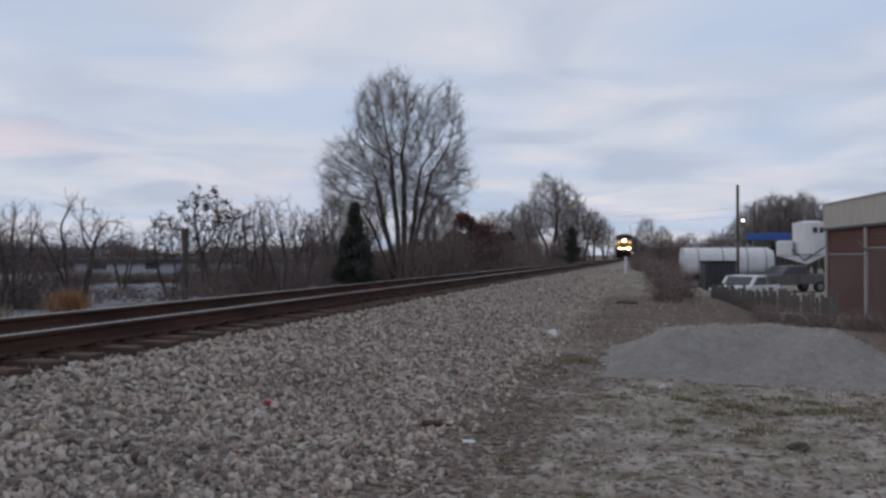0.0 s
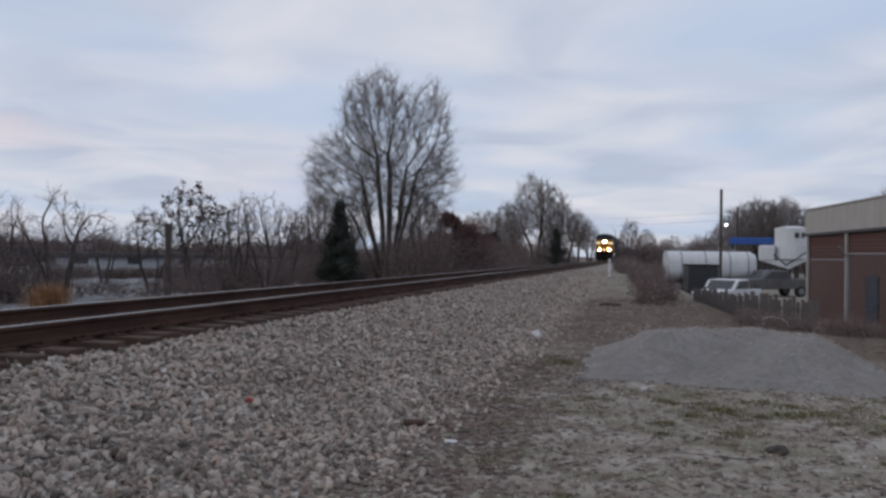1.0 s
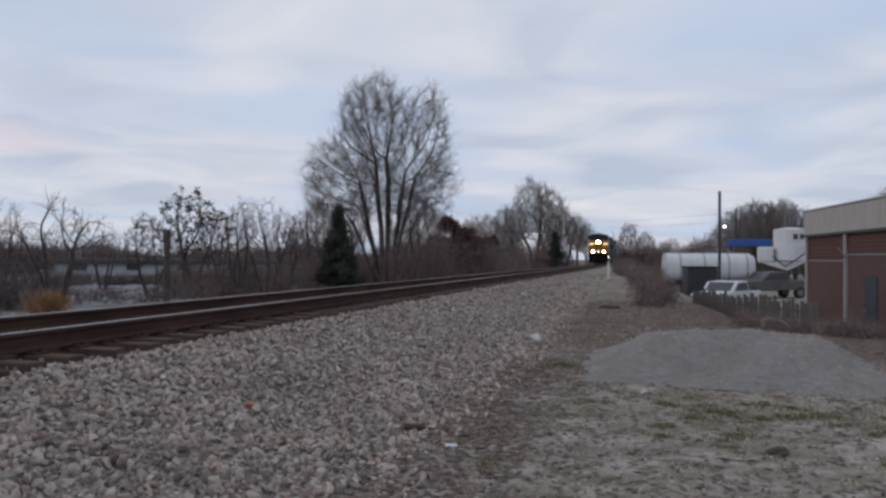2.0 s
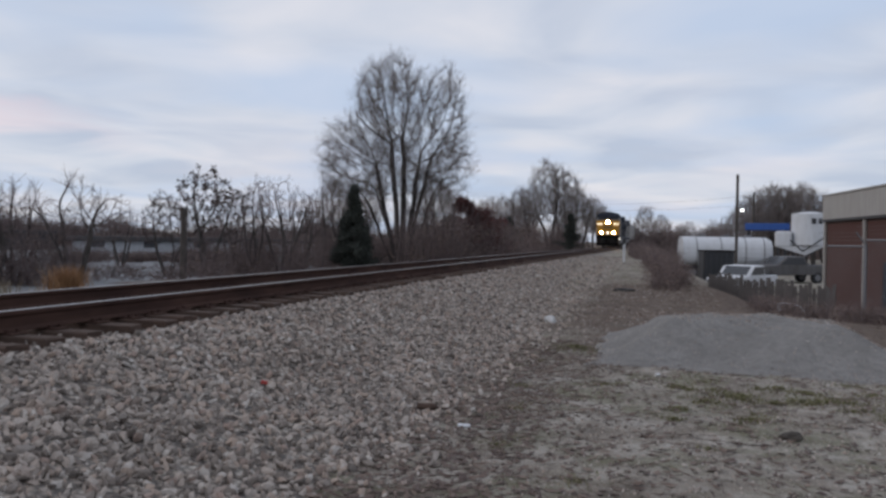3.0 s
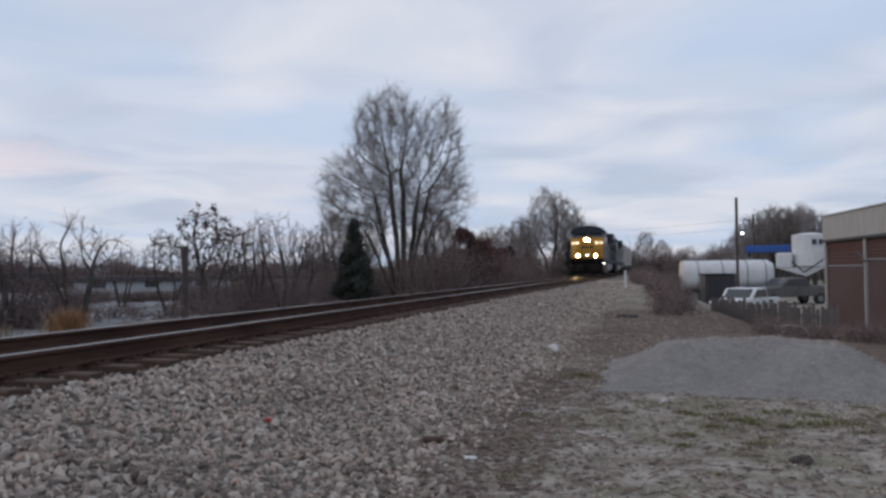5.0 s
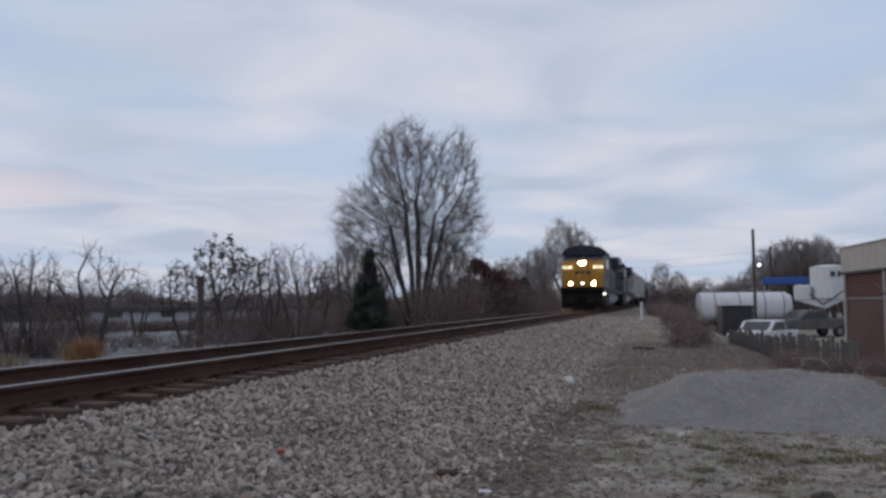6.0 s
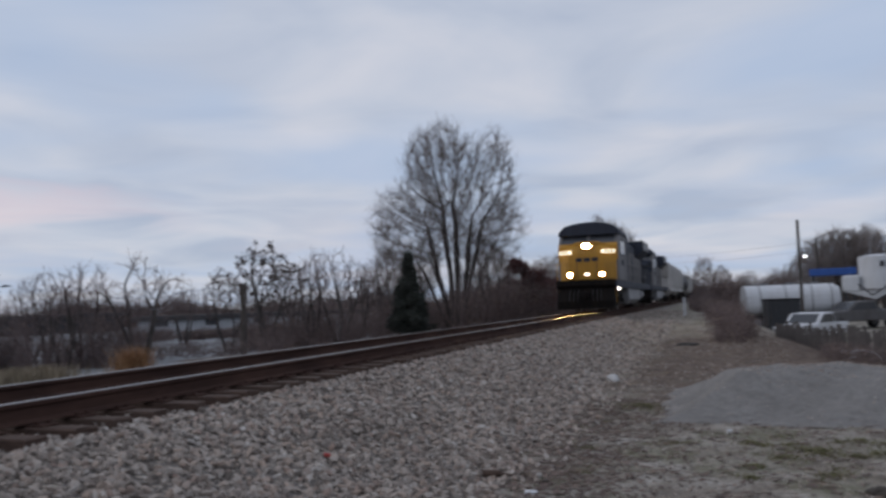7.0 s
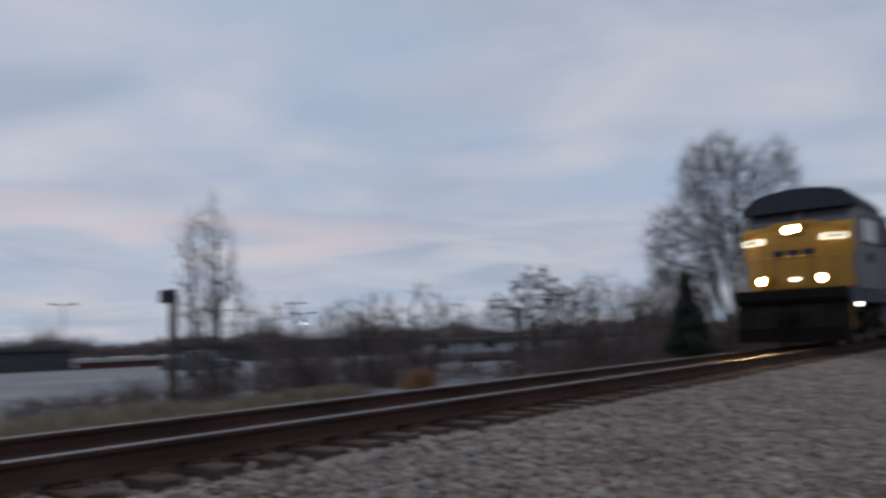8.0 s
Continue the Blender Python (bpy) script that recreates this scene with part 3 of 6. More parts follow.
def make_track():
    tr = thing("railway_track", "rusty steel rails on dark wooden ties with polished heads", "railway track", kind="structure")
    h = [(-0.076, -0.181), (0.076, -0.181), (0.076, -0.168), (0.012, -0.145), (0.009, -0.06), (0.036, -0.042), (0.038, -0.016), (0.034, -0.005), (0.020, 0.0), (-0.020, 0.0), (-0.034, -0.005), (-0.038, -0.016), (-0.036, -0.042), (-0.009, -0.06), (-0.012, -0.145), (-0.076, -0.168)]
    for x in (XC - 0.7525, XC + 0.7525):
        bm = prism(bmesh.new(), [(x + u, RAIL + v) for u, v in h], "y", Y0, Y1)
        for f in bm.faces:
            f.material_index = 1 if f.normal.z > 0.3 and f.calc_center_median().z > RAIL - 0.004 else 0
        ob = part("rail", bm, M_RUST, tr)
        ob.data.materials.append(M_HEAD)
    rng = random.Random(11)
    shapes = []
    for s in range(5):
        bm = bx(-1.295, 1.295, -0.115, 0.115, -0.175, 0.0, 0.012, 1)
        for v in bm.verts:
            v.co += Vector((rng.uniform(-0.02, 0.02), rng.uniform(-0.008, 0.008), rng.uniform(-0.006, 0.004)))
        me = bpy.data.meshes.new("tie")
        bm.to_mesh(me)
        bm.free()
        me.materials.append(M_TIE)
        shapes.append(me)
    n = 0
    y = Y0 + 0.3
    plate = bpy.data.meshes.new("tie_plate")
    b = bx(-0.18, 0.18, -0.09, 0.09, 0.0, 0.016, 0.004, 1)
    for sx, sy in ((-0.1, 0.06), (0.1, -0.06), (-0.1, -0.06), (0.1, 0.06)):
        box(b, sx - 0.016, sx + 0.016, sy - 0.016, sy + 0.016, 0.016, 0.045, 0.003, 1)
    b.to_mesh(plate)
    b.free()
    plate.materials.append(M_RUST)
    vs, fs = [], []
    while y < Y1:
        pz = RAIL - 0.197
        if n < 230:
            o = part("tie", shapes[n % 5], M_TIE, tr)
            o.matrix_basis = pose(XC + rng.uniform(-0.05, 0.05), y, pz + rng.uniform(-0.008, 0.004), 0, 0, rng.uniform(-1.2, 1.2))
            if 0 < y < 32:
                for sx in (-0.7525, 0.7525):
                    part("tie_plate", plate, M_RUST, o, at=pose(sx, 0, 0.0))
        else:
            k = len(vs)
            for dx in (-1.29, 1.29):
                for dy in (-0.115, 0.115):
                    for dz in (-0.17, 0.0):
                        vs.append((XC + dx, y + dy, pz + dz))
            for q in ((1, 5, 7, 3), (0, 1, 3, 2), (4, 6, 7, 5), (0, 4, 5, 1), (2, 3, 7, 6)):
                fs.append(tuple(k + a for a in q))
        n += 1
        y += 0.495 + rng.uniform(-0.03, 0.03)
    o = part("far_ties", mesh("far_ties", vs, fs, M_TIE), M_TIE, tr)
    o["kind"] = "stuff"


make_track()
make_stones()


# ---- the gravel pile ----
def make_pile():
    xs, ys = np.arange(-1.4, 4.7, 0.07), np.arange(9.9, 14.9, 0.07)
    X, Y = np.meshgrid(xs, ys)
    e = np.minimum.reduce([(X + 0.62 + 0.1 * wob(Y, X, 1.5)) / 1.0, (3.3 - X) / 0.9, (Y - 10.55 - 0.15 * wob(X, Y, 1.1)) / 1.35, (14.3 - Y) / 1.4])
    e = np.where(e < 0.3, 0.3 * (np.maximum(e + 0.3, 0) / 0.6) ** 2, e)
    hgt = 0.56 * np.where(e > 0.8, 0.8 + 0.2 * (1 - np.exp(-(e - 0.8) * 2.5)), np.maximum(e, -0.2)) + 0.02 * wob(X, Y, 3.1) + 0.035 * wob(X, Y, 1.0) * ss(0.3, 1, e)
    Z = ground_z(X, Y) + np.where(e > 0.006, hgt, -0.05)
    ny, nx = X.shape
    i = np.arange(nx * ny).reshape(ny, nx)
    f = np.stack([i[:-1, :-1].ravel(), i[:-1, 1:].ravel(), i[1:, 1:].ravel(), i[1:, :-1].ravel()], 1)
    me = mesh("gravel_pile", np.stack([X.ravel(), Y.ravel(), Z.ravel()], 1).tolist(), f.tolist(), M_PILE, True)
    pile = tagged(new("gravel_pile", me), "low flat-topped heap of fine grey gravel on the ground", "gravel pile")
    rng = np.random.default_rng(8)
    n = 9000
    x, y = rng.uniform(-1.4, 4.1, n), rng.uniform(9.6, 13.6, n)
    e2 = np.minimum.reduce([(x + 0.62) / 1.0, (3.3 - x) / 0.9, (y - 10.55) / 1.35, (14.3 - y) / 1.4])
    ix = np.clip(((x + 1.4) / 0.07).astype(int), 0, nx - 1)
    iy = np.clip(((y - 9.9) / 0.07).astype(int), 0, ny - 1)
    z = np.maximum(Z[iy, ix], ground_z(x, y))
    keep = e2 + rng.normal(size=n) * 0.18 > -0.2
    o = scatter_stones("loose_gravel", np.column_stack([x, y, z])[keep], rng.uniform(0.012, 0.032, n)[keep], M_STONE, pile, 9)
    o["kind"] = "stuff"


make_pile()


def make_ground_grit():
    """Small stones trodden into the soil in front of the pile."""
    rng = np.random.default_rng(21)
    n = 15000
    x, y = rng.uniform(-2.4, 4.5, n), 3.6 + 7.5 * rng.uniform(size=n) ** 1.3
    o = scatter_stones("loose_ground_stones", np.column_stack([x, y, ground_z(x, y) - 0.002]), rng.uniform(0.01, 0.038, n), M_STONE, None, 22)
    tagged(o, "small loose stones trodden into the soil", "stones", kind="stuff")
    n = 5000
    x, y = rng.uniform(-2.2, 1.6, n), rng.uniform(12, 46, n)
    o = scatter_stones("loose_bank_stones", np.column_stack([x, y, ground_z(x, y)]), rng.uniform(0.02, 0.06, n), M_STONE, None, 23)
    tagged(o, "loose stones scattered over the leafy bank", "stones", kind="stuff")


make_ground_grit()


def blades(name, spots, count, hgt, width, mat, label, category, seed, lean=0.5, kind="stuff", parent=None):
    """Grass blades round the spots (x, y, radius)."""
    rng = random.Random(seed)
    vs, fs = [], []
    for sx, sy, rad, share in spots:
        for _ in range(int(count * share)):
            a, r = rng.uniform(0, 6.283), abs(rng.gauss(0, rad * 0.75))
            x, y = sx + r * math.cos(a), sy + r * math.sin(a)
            z = gz(x, y)
            h = hgt * rng.uniform(0.4, 1.1)
            t, l = rng.uniform(0, 6.283), rng.uniform(0.1, lean) * h
            ux, uy = math.cos(t), math.sin(t)
            w = width * rng.uniform(0.6, 1.2)
            k = len(vs)
            vs += [(x - uy * w, y + ux * w, z - 0.01), (x + uy * w, y - ux * w, z - 0.01),
                   (x + ux * l * 0.4 + uy * w * 0.7, y + uy * l * 0.4 - ux * w * 0.7, z + h * 0.6), (x + ux * l * 0.4 - uy * w * 0.7, y + uy * l * 0.4 + ux * w * 0.7, z + h * 0.6),
                   (x + ux * l, y + uy * l, z + h)]
            fs += [(k, k + 1, k + 2, k + 3), (k + 3, k + 2, k + 4)]
    ob = new(name, mesh(name, vs, fs, mat))
    return tagged(ob, label, category, kind=kind)


GRASS_SPOTS = [(-1.1, 11.9, 0.4, 1.0), (-0.5, 12.1, 0.3, 0.5), (0.2, 7.55, 0.09, 0.25), (-0.55, 9.2, 0.15, 0.15)]
_g = random.Random(30)
for _ in range(34):
    GRASS_SPOTS.append((_g.uniform(0.0, 3.6), _g.gauss(8.7, 0.55), _g.uniform(0.08, 0.35), _g.uniform(0.1, 0.4)))
for _ in range(22):
    GRASS_SPOTS.append((_g.uniform(-2.0, 3.6), _g.uniform(4.6, 11.0), _g.uniform(0.06, 0.3), _g.uniform(0.05, 0.2)))
blades("short_grass", GRASS_SPOTS, 900, 0.034, 0.004, M_GRASS, "short patchy winter grass between the stones", "grass", 31, 1.6)


def make_litter_leaves():
    """Flattened dead leaves and bits of twig on the soil and the bank."""
    rng = random.Random(35)
    vs, fs = [], []
    for i in range(14000):
        if i < 8000:
            x, y = rng.uniform(-2.4, 4.2), 3.8 + 9.0 * rng.random() ** 1.2
            if rng.random() < 0.4:
                x = rng.gauss(-1.5, 0.5)
        else:
            x, y = rng.uniform(-1.9, 5.0), rng.uniform(12.6, 27)
        z = gz(x, y) + 0.006
        a = rng.uniform(0, 6.283)
        l, w = rng.uniform(0.02, 0.06), rng.uniform(0.01, 0.028)
        if rng.random() < 0.2:
            l, w = rng.uniform(0.06, 0.16), 0.004
        u, v = (math.cos(a) * l, math.sin(a) * l), (-math.sin(a) * w, math.cos(a) * w)
        k = len(vs)
        vs += [(x - u[0], y - u[1], z + rng.uniform(0, 0.015)), (x + v[0], y + v[1], z + rng.uniform(0, 0.012)), (x + u[0], y + u[1], z + rng.uniform(0, 0.02)), (x - v[0], y - v[1], z)]
        fs.append((k, k + 1, k + 2, k + 3))
    o = new("leaf_litter", mesh("leaf_litter", vs, fs, M_BROWNLEAF))
    tagged(o, "scattered flat dead leaves and twigs on the soil", "leaves", kind="stuff")


make_litter_leaves()
blades("verge_grass", [(-11.0, y, 1.4, 0.5) for y in range(26, 120, 4)], 700, 0.30, 0.008, M_STRAW, "dry straw-coloured grass along the far side of the track", "dry grass", 33, 0.7)

# ---- the train ----


def wheelset(parent, y, r, rolling):
    """Two wheels on an axle, the wheel's centre as the origin."""
    bm = bmesh.new()
    cyl(bm, (-0.8, 0, 0), (0.8, 0, 0), 0.08, seg=8)
    for s in (-1, 1):
        cyl(bm, (s * 0.68, 0, 0), (s * 0.72, 0, 0), r + 0.028, seg=24)
        cyl(bm, (s * 0.72, 0, 0), (s * 0.815, 0, 0), r, r - 0.006, seg=24)
        for i in range(5):
            a = i * 1.2566
            cyl(bm, (s * 0.815, math.cos(a) * r * 0.55, math.sin(a) * r * 0.55), (s * 0.826, math.cos(a) * r * 0.55, math.sin(a) * r * 0.55), 0.06, seg=6)
        cyl(bm, (s * 0.815, 0, 0), (s * 0.86, 0, 0), 0.12, seg=10)
    ob = part("wheelset", bm, M_STEEL, parent, at=pose(0, y, r))
    rolling.append((ob, y, r))
    return ob


def truck(parent, y, axles, base, r, rolling, name="truck"):
    bm = bmesh.new()
    half = base / 2
    for s in (-1, 1):
        x0, x1 = sorted((s * 0.90, s * 1.06))
        prism(bm, [(-half - 0.35, r + 0.02), (-half - 0.2, r + 0.2), (-half * 0.5, r + 0.28), (half * 0.5, r + 0.28), (half + 0.2, r + 0.2), (half + 0.35, r + 0.02), (half + 0.1, r - 0.08), (half * 0.5, r - 0.02), (0.0, r - 0.28), (-half * 0.5, r - 0.02), (-half - 0.1, r - 0.08)], "x", x0, x1)
        for i in range(axles):
            yy = -half + base * i / (axles - 1)
            box(bm, min(s * 1.06, s * 1.15), max(s * 1.06, s * 1.15), yy - 0.14, yy + 0.14, r - 0.14, r + 0.14, 0.03, 1)
            cyl(bm, (s * 1.0, yy + 0.28, r + 0.1), (s * 1.0, yy + 0.28, r + 0.36), 0.07, seg=8)
    box(bm, -1.0, 1.0, -0.25, 0.25, r + 0.05, r + 0.42, 0.03, 1)
    t = part(name, bm, M_BLACK, parent, at=pose(0, y, 0))
    for i in range(axles):
        wheelset(t, -half + base * i / (axles - 1), r, rolling)
    return t


def rail_bar(bm, pts, r=0.018):
    for a, b in zip(pts, pts[1:]):
        cyl(bm, a, b, r, seg=6)


def cab_roof_outline(w, z0, z1):
    pts = []
    for x, z in ((-w, z0), (-w * 0.985, z0 + (z1 - z0) * 0.30), (-w * 0.80, z0 + (z1 - z0) * 0.74), (-w * 0.50, z1 - (z1 - z0) * 0.08), (-w * 0.2, z1)):
        pts.append((x, z))
    return pts + [(-x, z) for x, z in pts[::-1]]


def ring(centre, r, y0, y1):
    """A short open tube round a lamp, along y."""
    bm = bmesh.new()
    n = 20
    rows = []
    for rr, y in ((r, y0), (r, y1), (r + 0.02, y1), (r + 0.02, y0)):
        rows.append([bm.verts.new((centre[0] + rr * math.cos(6.2832 * i / n), y, centre[1] + rr * math.sin(6.2832 * i / n))) for i in range(n)])
    for k in range(4):
        lo, hi = rows[k], rows[(k + 1) % 4]
        for i in range(n):
            bm.faces.new((lo[i], lo[(i + 1) % n], hi[(i + 1) % n], hi[i]))
    bmesh.ops.recalc_face_normals(bm, faces=bm.faces)
    return bm


def locomotive(lead, rolling):
    """A six-axle diesel; its front is at y = 0 and it trails along +y, z = 0 on the rail."""
    name = "lead_locomotive" if lead else "trailing_locomotive"
    lab = "grey diesel locomotive with yellow nose, dark blue roof and lit headlights" if lead else "grey and dark blue diesel locomotive behind the lead engine"
    L = thing(name, lab, "locomotive")
    paint = M_YELLOW if lead else M_BLUE
    b = bx(-1.5, 1.5, 0.45, 21.9, 1.18, 1.55, 0.03)
    part("platform", b, M_BLUE, L, "dark blue walkway platform")
    # pilot and plough
    b = prism(bmesh.new(), [(0.12, 0.16), (0.05, 0.55), (0.42, 1.28), (0.62, 1.28), (0.62, 0.4), (0.5, 0.16)], "x", -1.42, 1.42)
    part("snow_plough", b, M_BLACK, L, "black steel plough")
    b = prism(bmesh.new(), [(0.28, 1.22), (0.18, 1.34), (0.18, 1.60), (0.5, 1.60), (0.5, 1.22)], "x", -1.45, 1.45)
    part("anticlimber", b, M_BLUE if not lead else M_BLACK, L)
    b = bmesh.new()
    box(b, -0.16, 0.16, -0.35, 0.3, 0.74, 1.0, 0.05, 2)
    box(b, -0.24, 0.10, -0.52, -0.3, 0.70, 1.04, 0.06, 2)
    part("coupler", b, M_BLACK, L)
    for s in (-1, 1):
        b = bmesh.new()
        for i, z in enumerate((0.36, 0.66, 0.96, 1.25)):
            x0, x1 = sorted((s * 1.05, s * (1.5 - 0.02 * i)))
            box(b, x0, x1, 0.62, 0.92, z, z + 0.035, 0.006, 1)
        x0, x1 = sorted((s * 1.02, s * 1.06))
        box(b, x0, x1, 0.60, 0.94, 0.34, 1.3)
        part("corner_steps", b, M_BLACK, L)
        b = bmesh.new()
        rail_bar(b, [(s * 1.46, 0.60, 0.45), (s * 1.46, 0.60, 2.45), (s * 0.95, 0.55, 2.45), (s * 0.95, 0.55, 1.6)], 0.02)
        part("front_handrail", b, M_GREY if not lead else M_YELLOW, L)
        b = bmesh.new()
        for hx in (0.35, 0.55, 0.75):
            rail_bar(b, [(s * hx, 0.3, 1.15), (s * (hx + 0.02), 0.05, 0.9), (s * (hx + 0.04), -0.02, 0.55)], 0.022)
        part("air_hoses", b, M_RUBBER, L)
    # short wide nose
    b = bmesh.new()
    rows = [(1.62, 1.42, 0.95), (2.95, 1.42, 0.98), (3.22, 1.40, 1.04), (3.36, 1.30, 1.3)]
    rings = []
    for z, w, y in rows:
        rings.append([b.verts.new(p) for p in ((-w, 2.4, z), (-w, y + 0.42, z), (-w * 0.66, y, z), (w * 0.66, y, z), (w, y + 0.42, z), (w, 2.4, z))])
    for lo, hi in zip(rings, rings[1:]):
        for i in range(5):
            b.faces.new((lo[i], lo[i + 1], hi[i + 1], hi[i]))
    b.faces.new(rings[0][::-1])
    b.faces.new(rings[-1])
    bmesh.ops.recalc_face_normals(b, faces=b.faces)
    bmesh.ops.bevel(b, geom=[e for e in b.edges if not e.is_boundary], offset=0.03, segments=2, affect="EDGES", profile=0.6)
    nose = part("nose", b, paint, L, "chipped yellow nose" if lead else "dark blue nose")
    part("nose_door", bx(-0.36, 0.36, 0.93, 0.99, 1.66, 2.42, 0.02), paint, nose)
    b = bmesh.new()
    for x in (-0.40, 0.0, 0.40):
        box(b, x - 0.16, x + 0.16, 0.952, 0.978, 2.50, 2.74, 0.02, 1)
    part("nose_emblem", b, M_BLUE, nose, "dark blue emblem blocks")
    # cab
    b = prism(bmesh.new(), [(1.44, 1.55), (1.9, 1.55), (5.2, 1.55), (5.2, 3.98), (2.05, 3.98), (1.55, 3.42), (1.44, 3.3)], "x", -1.53, 1.53)
    bmesh.ops.bevel(b, geom=list(b.edges), offset=0.05, segments=2, affect="EDGES", profile=0.6)
    cab = part("cab", b, M_GREY, L, "dusty grey cab")
    part("cab_front", prism(bmesh.new(), [(1.40, 2.6), (1.46, 2.6), (1.46, 3.32), (1.60, 3.46), (1.56, 3.50), (1.40, 3.34)], "x", -1.5, 1.5), paint, cab)
    # windscreens lie on the slope of the cab's face
    dy, dz = 0.5, 0.56
    for s in (-1, 1):
        b = bmesh.new()
        v = []
        for u, k in ((0.10, 0.10), (1.36, 0.10), (1.30, 0.93), (0.10, 0.93)):
            v.append(b.verts.new((s * u, 1.55 + dy * k - 0.035, 3.42 + dz * k + 0.03)))
        b.faces.new(v if s > 0 else v[::-1])
        r = bmesh.ops.extrude_face_region(b, geom=b.faces[:])
        bmesh.ops.translate(b, verts=[e for e in r["geom"] if isinstance(e, bmesh.types.BMVert)], vec=(0, 0.03, -0.03))
        bmesh.ops.recalc_face_normals(b, faces=b.faces)
        part("windscreen", b, M_WINDSCREEN, cab)
        for y0, y1 in ((2.5, 3.3), (3.45, 4.25)):
            x0, x1 = sorted((s * 1.525, s * 1.545))
            w = part("side_window", bx(x0, x1, y0, y1, 2.95, 3.65, 0.006, 1), M_GLASS, cab)
            for zz in (2.90, 3.65):
                part("window_frame", bx(min(s * 1.53, s * 1.57), max(s * 1.53, s * 1.57), y0 - 0.06, y1 + 0.06, zz, zz + 0.05), M_BLUE, w)
        part("cab_door", bx(min(s * 1.525, s * 1.55), max(s * 1.525, s * 1.55), 4.42, 5.05, 1.62, 3.5, 0.02), M_GREY, cab)
        b = bmesh.new()
        for k in range(4):
            box(b, min(s * 1.535, s * 1.552), max(s * 1.535, s * 1.552), 2.65 + 0.3 * k, 2.86 + 0.3 * k, 2.35, 2.62, 0.004, 1)
        part("cab_number", b, M_BLUE, cab, "dark bars in place of the number")
    b = prism(bmesh.new(), cab_roof_outline(1.58, 3.94, 4.62), "y", 1.90, 5.35)
    bmesh.ops.bevel(b, geom=list(b.edges), offset=0.03, segments=1, affect="EDGES")
    roof = part("cab_roof", b, M_BLUE, L, "dark blue cab roof")
    part("roof_visor", prism(bmesh.new(), cab_roof_outline(1.52, 3.95, 4.46), "y", 1.72, 1.94), M_BLUE, roof)
    part("antenna_dome", bx(-0.28, 0.28, 2.7, 3.3, 4.60, 4.71, 0.03), M_DARK, roof)
    for ax, ay in ((0.55, 3.6), (-0.5, 4.0)):
        part("antenna", cyl(bmesh.new(), (ax, ay, 4.5), (ax, ay, 4.85), 0.012, seg=5), M_DARK, roof)
    b = bmesh.new()
    for x in (-0.14, 0.0, 0.14):
        cyl(b, (x, 6.2, 4.52), (x, 5.72, 4.56), 0.03, 0.09, 10)
    box(b, -0.2, 0.2, 6.1, 6.25, 4.35, 4.56, 0.02, 1)
    part("air_horn", b, M_DARK, roof)
    # long hood: grey below, dark blue above
    part("lower_hood", bx(-0.95, 0.95, 5.2, 20.6, 1.55, 3.55, 0.04), M_HOODGREY, L)
    hood = part("upper_hood", prism(bmesh.new(), [(-0.97, 3.552), (-0.97, 3.95), (-0.7, 4.22), (0.7, 4.22), (0.97, 3.95), (0.97, 3.552)], "y", 5.2, 20.6), M_BLUE, L, "dark blue upper hood")
    for s in (-1, 1):
        for i in range(14):
            y = 5.5 + i * 0.82
            d = part("hood_door", bx(min(s * 0.945, s * 0.972), max(s * 0.945, s * 0.972), y, y + 0.74, 1.75, 3.40, 0.012, 1), M_HOODGREY if i not in (1, 2, 6, 10) else M_BLUE, L)
            part("latch", bx(min(s * 0.97, s * 0.99), max(s * 0.97, s * 0.99), y + 0.62, y + 0.67, 2.5, 2.62), M_DARK, d)
        # equipment blower box behind the cab and the flared radiator
        part("blower_box", bx(min(s * 0.96, s * 1.42), max(s * 0.96, s * 1.42), 5.3, 7.6, 3.1, 4.1, 0.05), M_BLUE, L)
        b = prism(bmesh.new(), [(s * 0.95, 3.35), (s * 1.52, 3.85), (s * 1.52, 4.5), (s * 0.95, 4.5)], "y", 16.4, 20.9)
        rad = part("radiator_wing", b, M_BLUE, L)
        for k in range(9):
            part("grille_slat", bx(min(s * 1.515, s * 1.535), max(s * 1.515, s * 1.535), 16.6 + k * 0.47, 16.97 + k * 0.47, 3.92, 4.43, 0.005, 1), M_TANKGREY, rad)
        # walkway rail
        b = bmesh.new()
        ys = [5.4 + i * 1.72 for i in range(10)]
        for y in ys:
            rail_bar(b, [(s * 1.46, y, 1.5), (s * 1.46, y, 2.55)], 0.018)
        rail_bar(b, [(s * 1.46, ys[0], 2.55), (s * 1.46, ys[-1], 2.55)], 0.018)
        rail_bar(b, [(s * 1.46, ys[0], 2.05), (s * 1.46, ys[-1], 2.05)], 0.012)
        part("walkway_handrail", b, M_GREY, L)
        # sill lights
        if lead:
            b = bx(min(s * 1.44, s * 1.535), max(s * 1.44, s * 1.535), 1.3, 1.42, 1.08, 1.17, 0.01, 1)
            if s > 0:
                part("step_lamp", b, M_STEPLAMP, L, "small lit white step lamp")
            else:
                part("step_lamp", b, M_DARK, L)
    part("radiator_roof", bx(-0.96, 0.96, 16.4, 20.9, 4.2, 4.5, 0.03), M_BLUE, L)
    part("exhaust_stack", bx(-0.35, 0.35, 11.2, 12.2, 4.2, 4.48, 0.03), M_DARK, hood)
    part("dynamic_brake_hatch", bx(-0.85, 0.85, 7.9, 10.2, 4.2, 4.42, 0.05), M_BLUE, hood)
    # fuel tank and trucks
    b = prism(bmesh.new(), [(-1.05, 0.30), (-1.38, 0.55), (-1.40, 1.15), (1.40, 1.15), (1.38, 0.55), (1.05, 0.30)], "y", 8.0, 14.1)
    part("fuel_tank", b, M_TANKGREY, L, "dusty grey fuel tank")
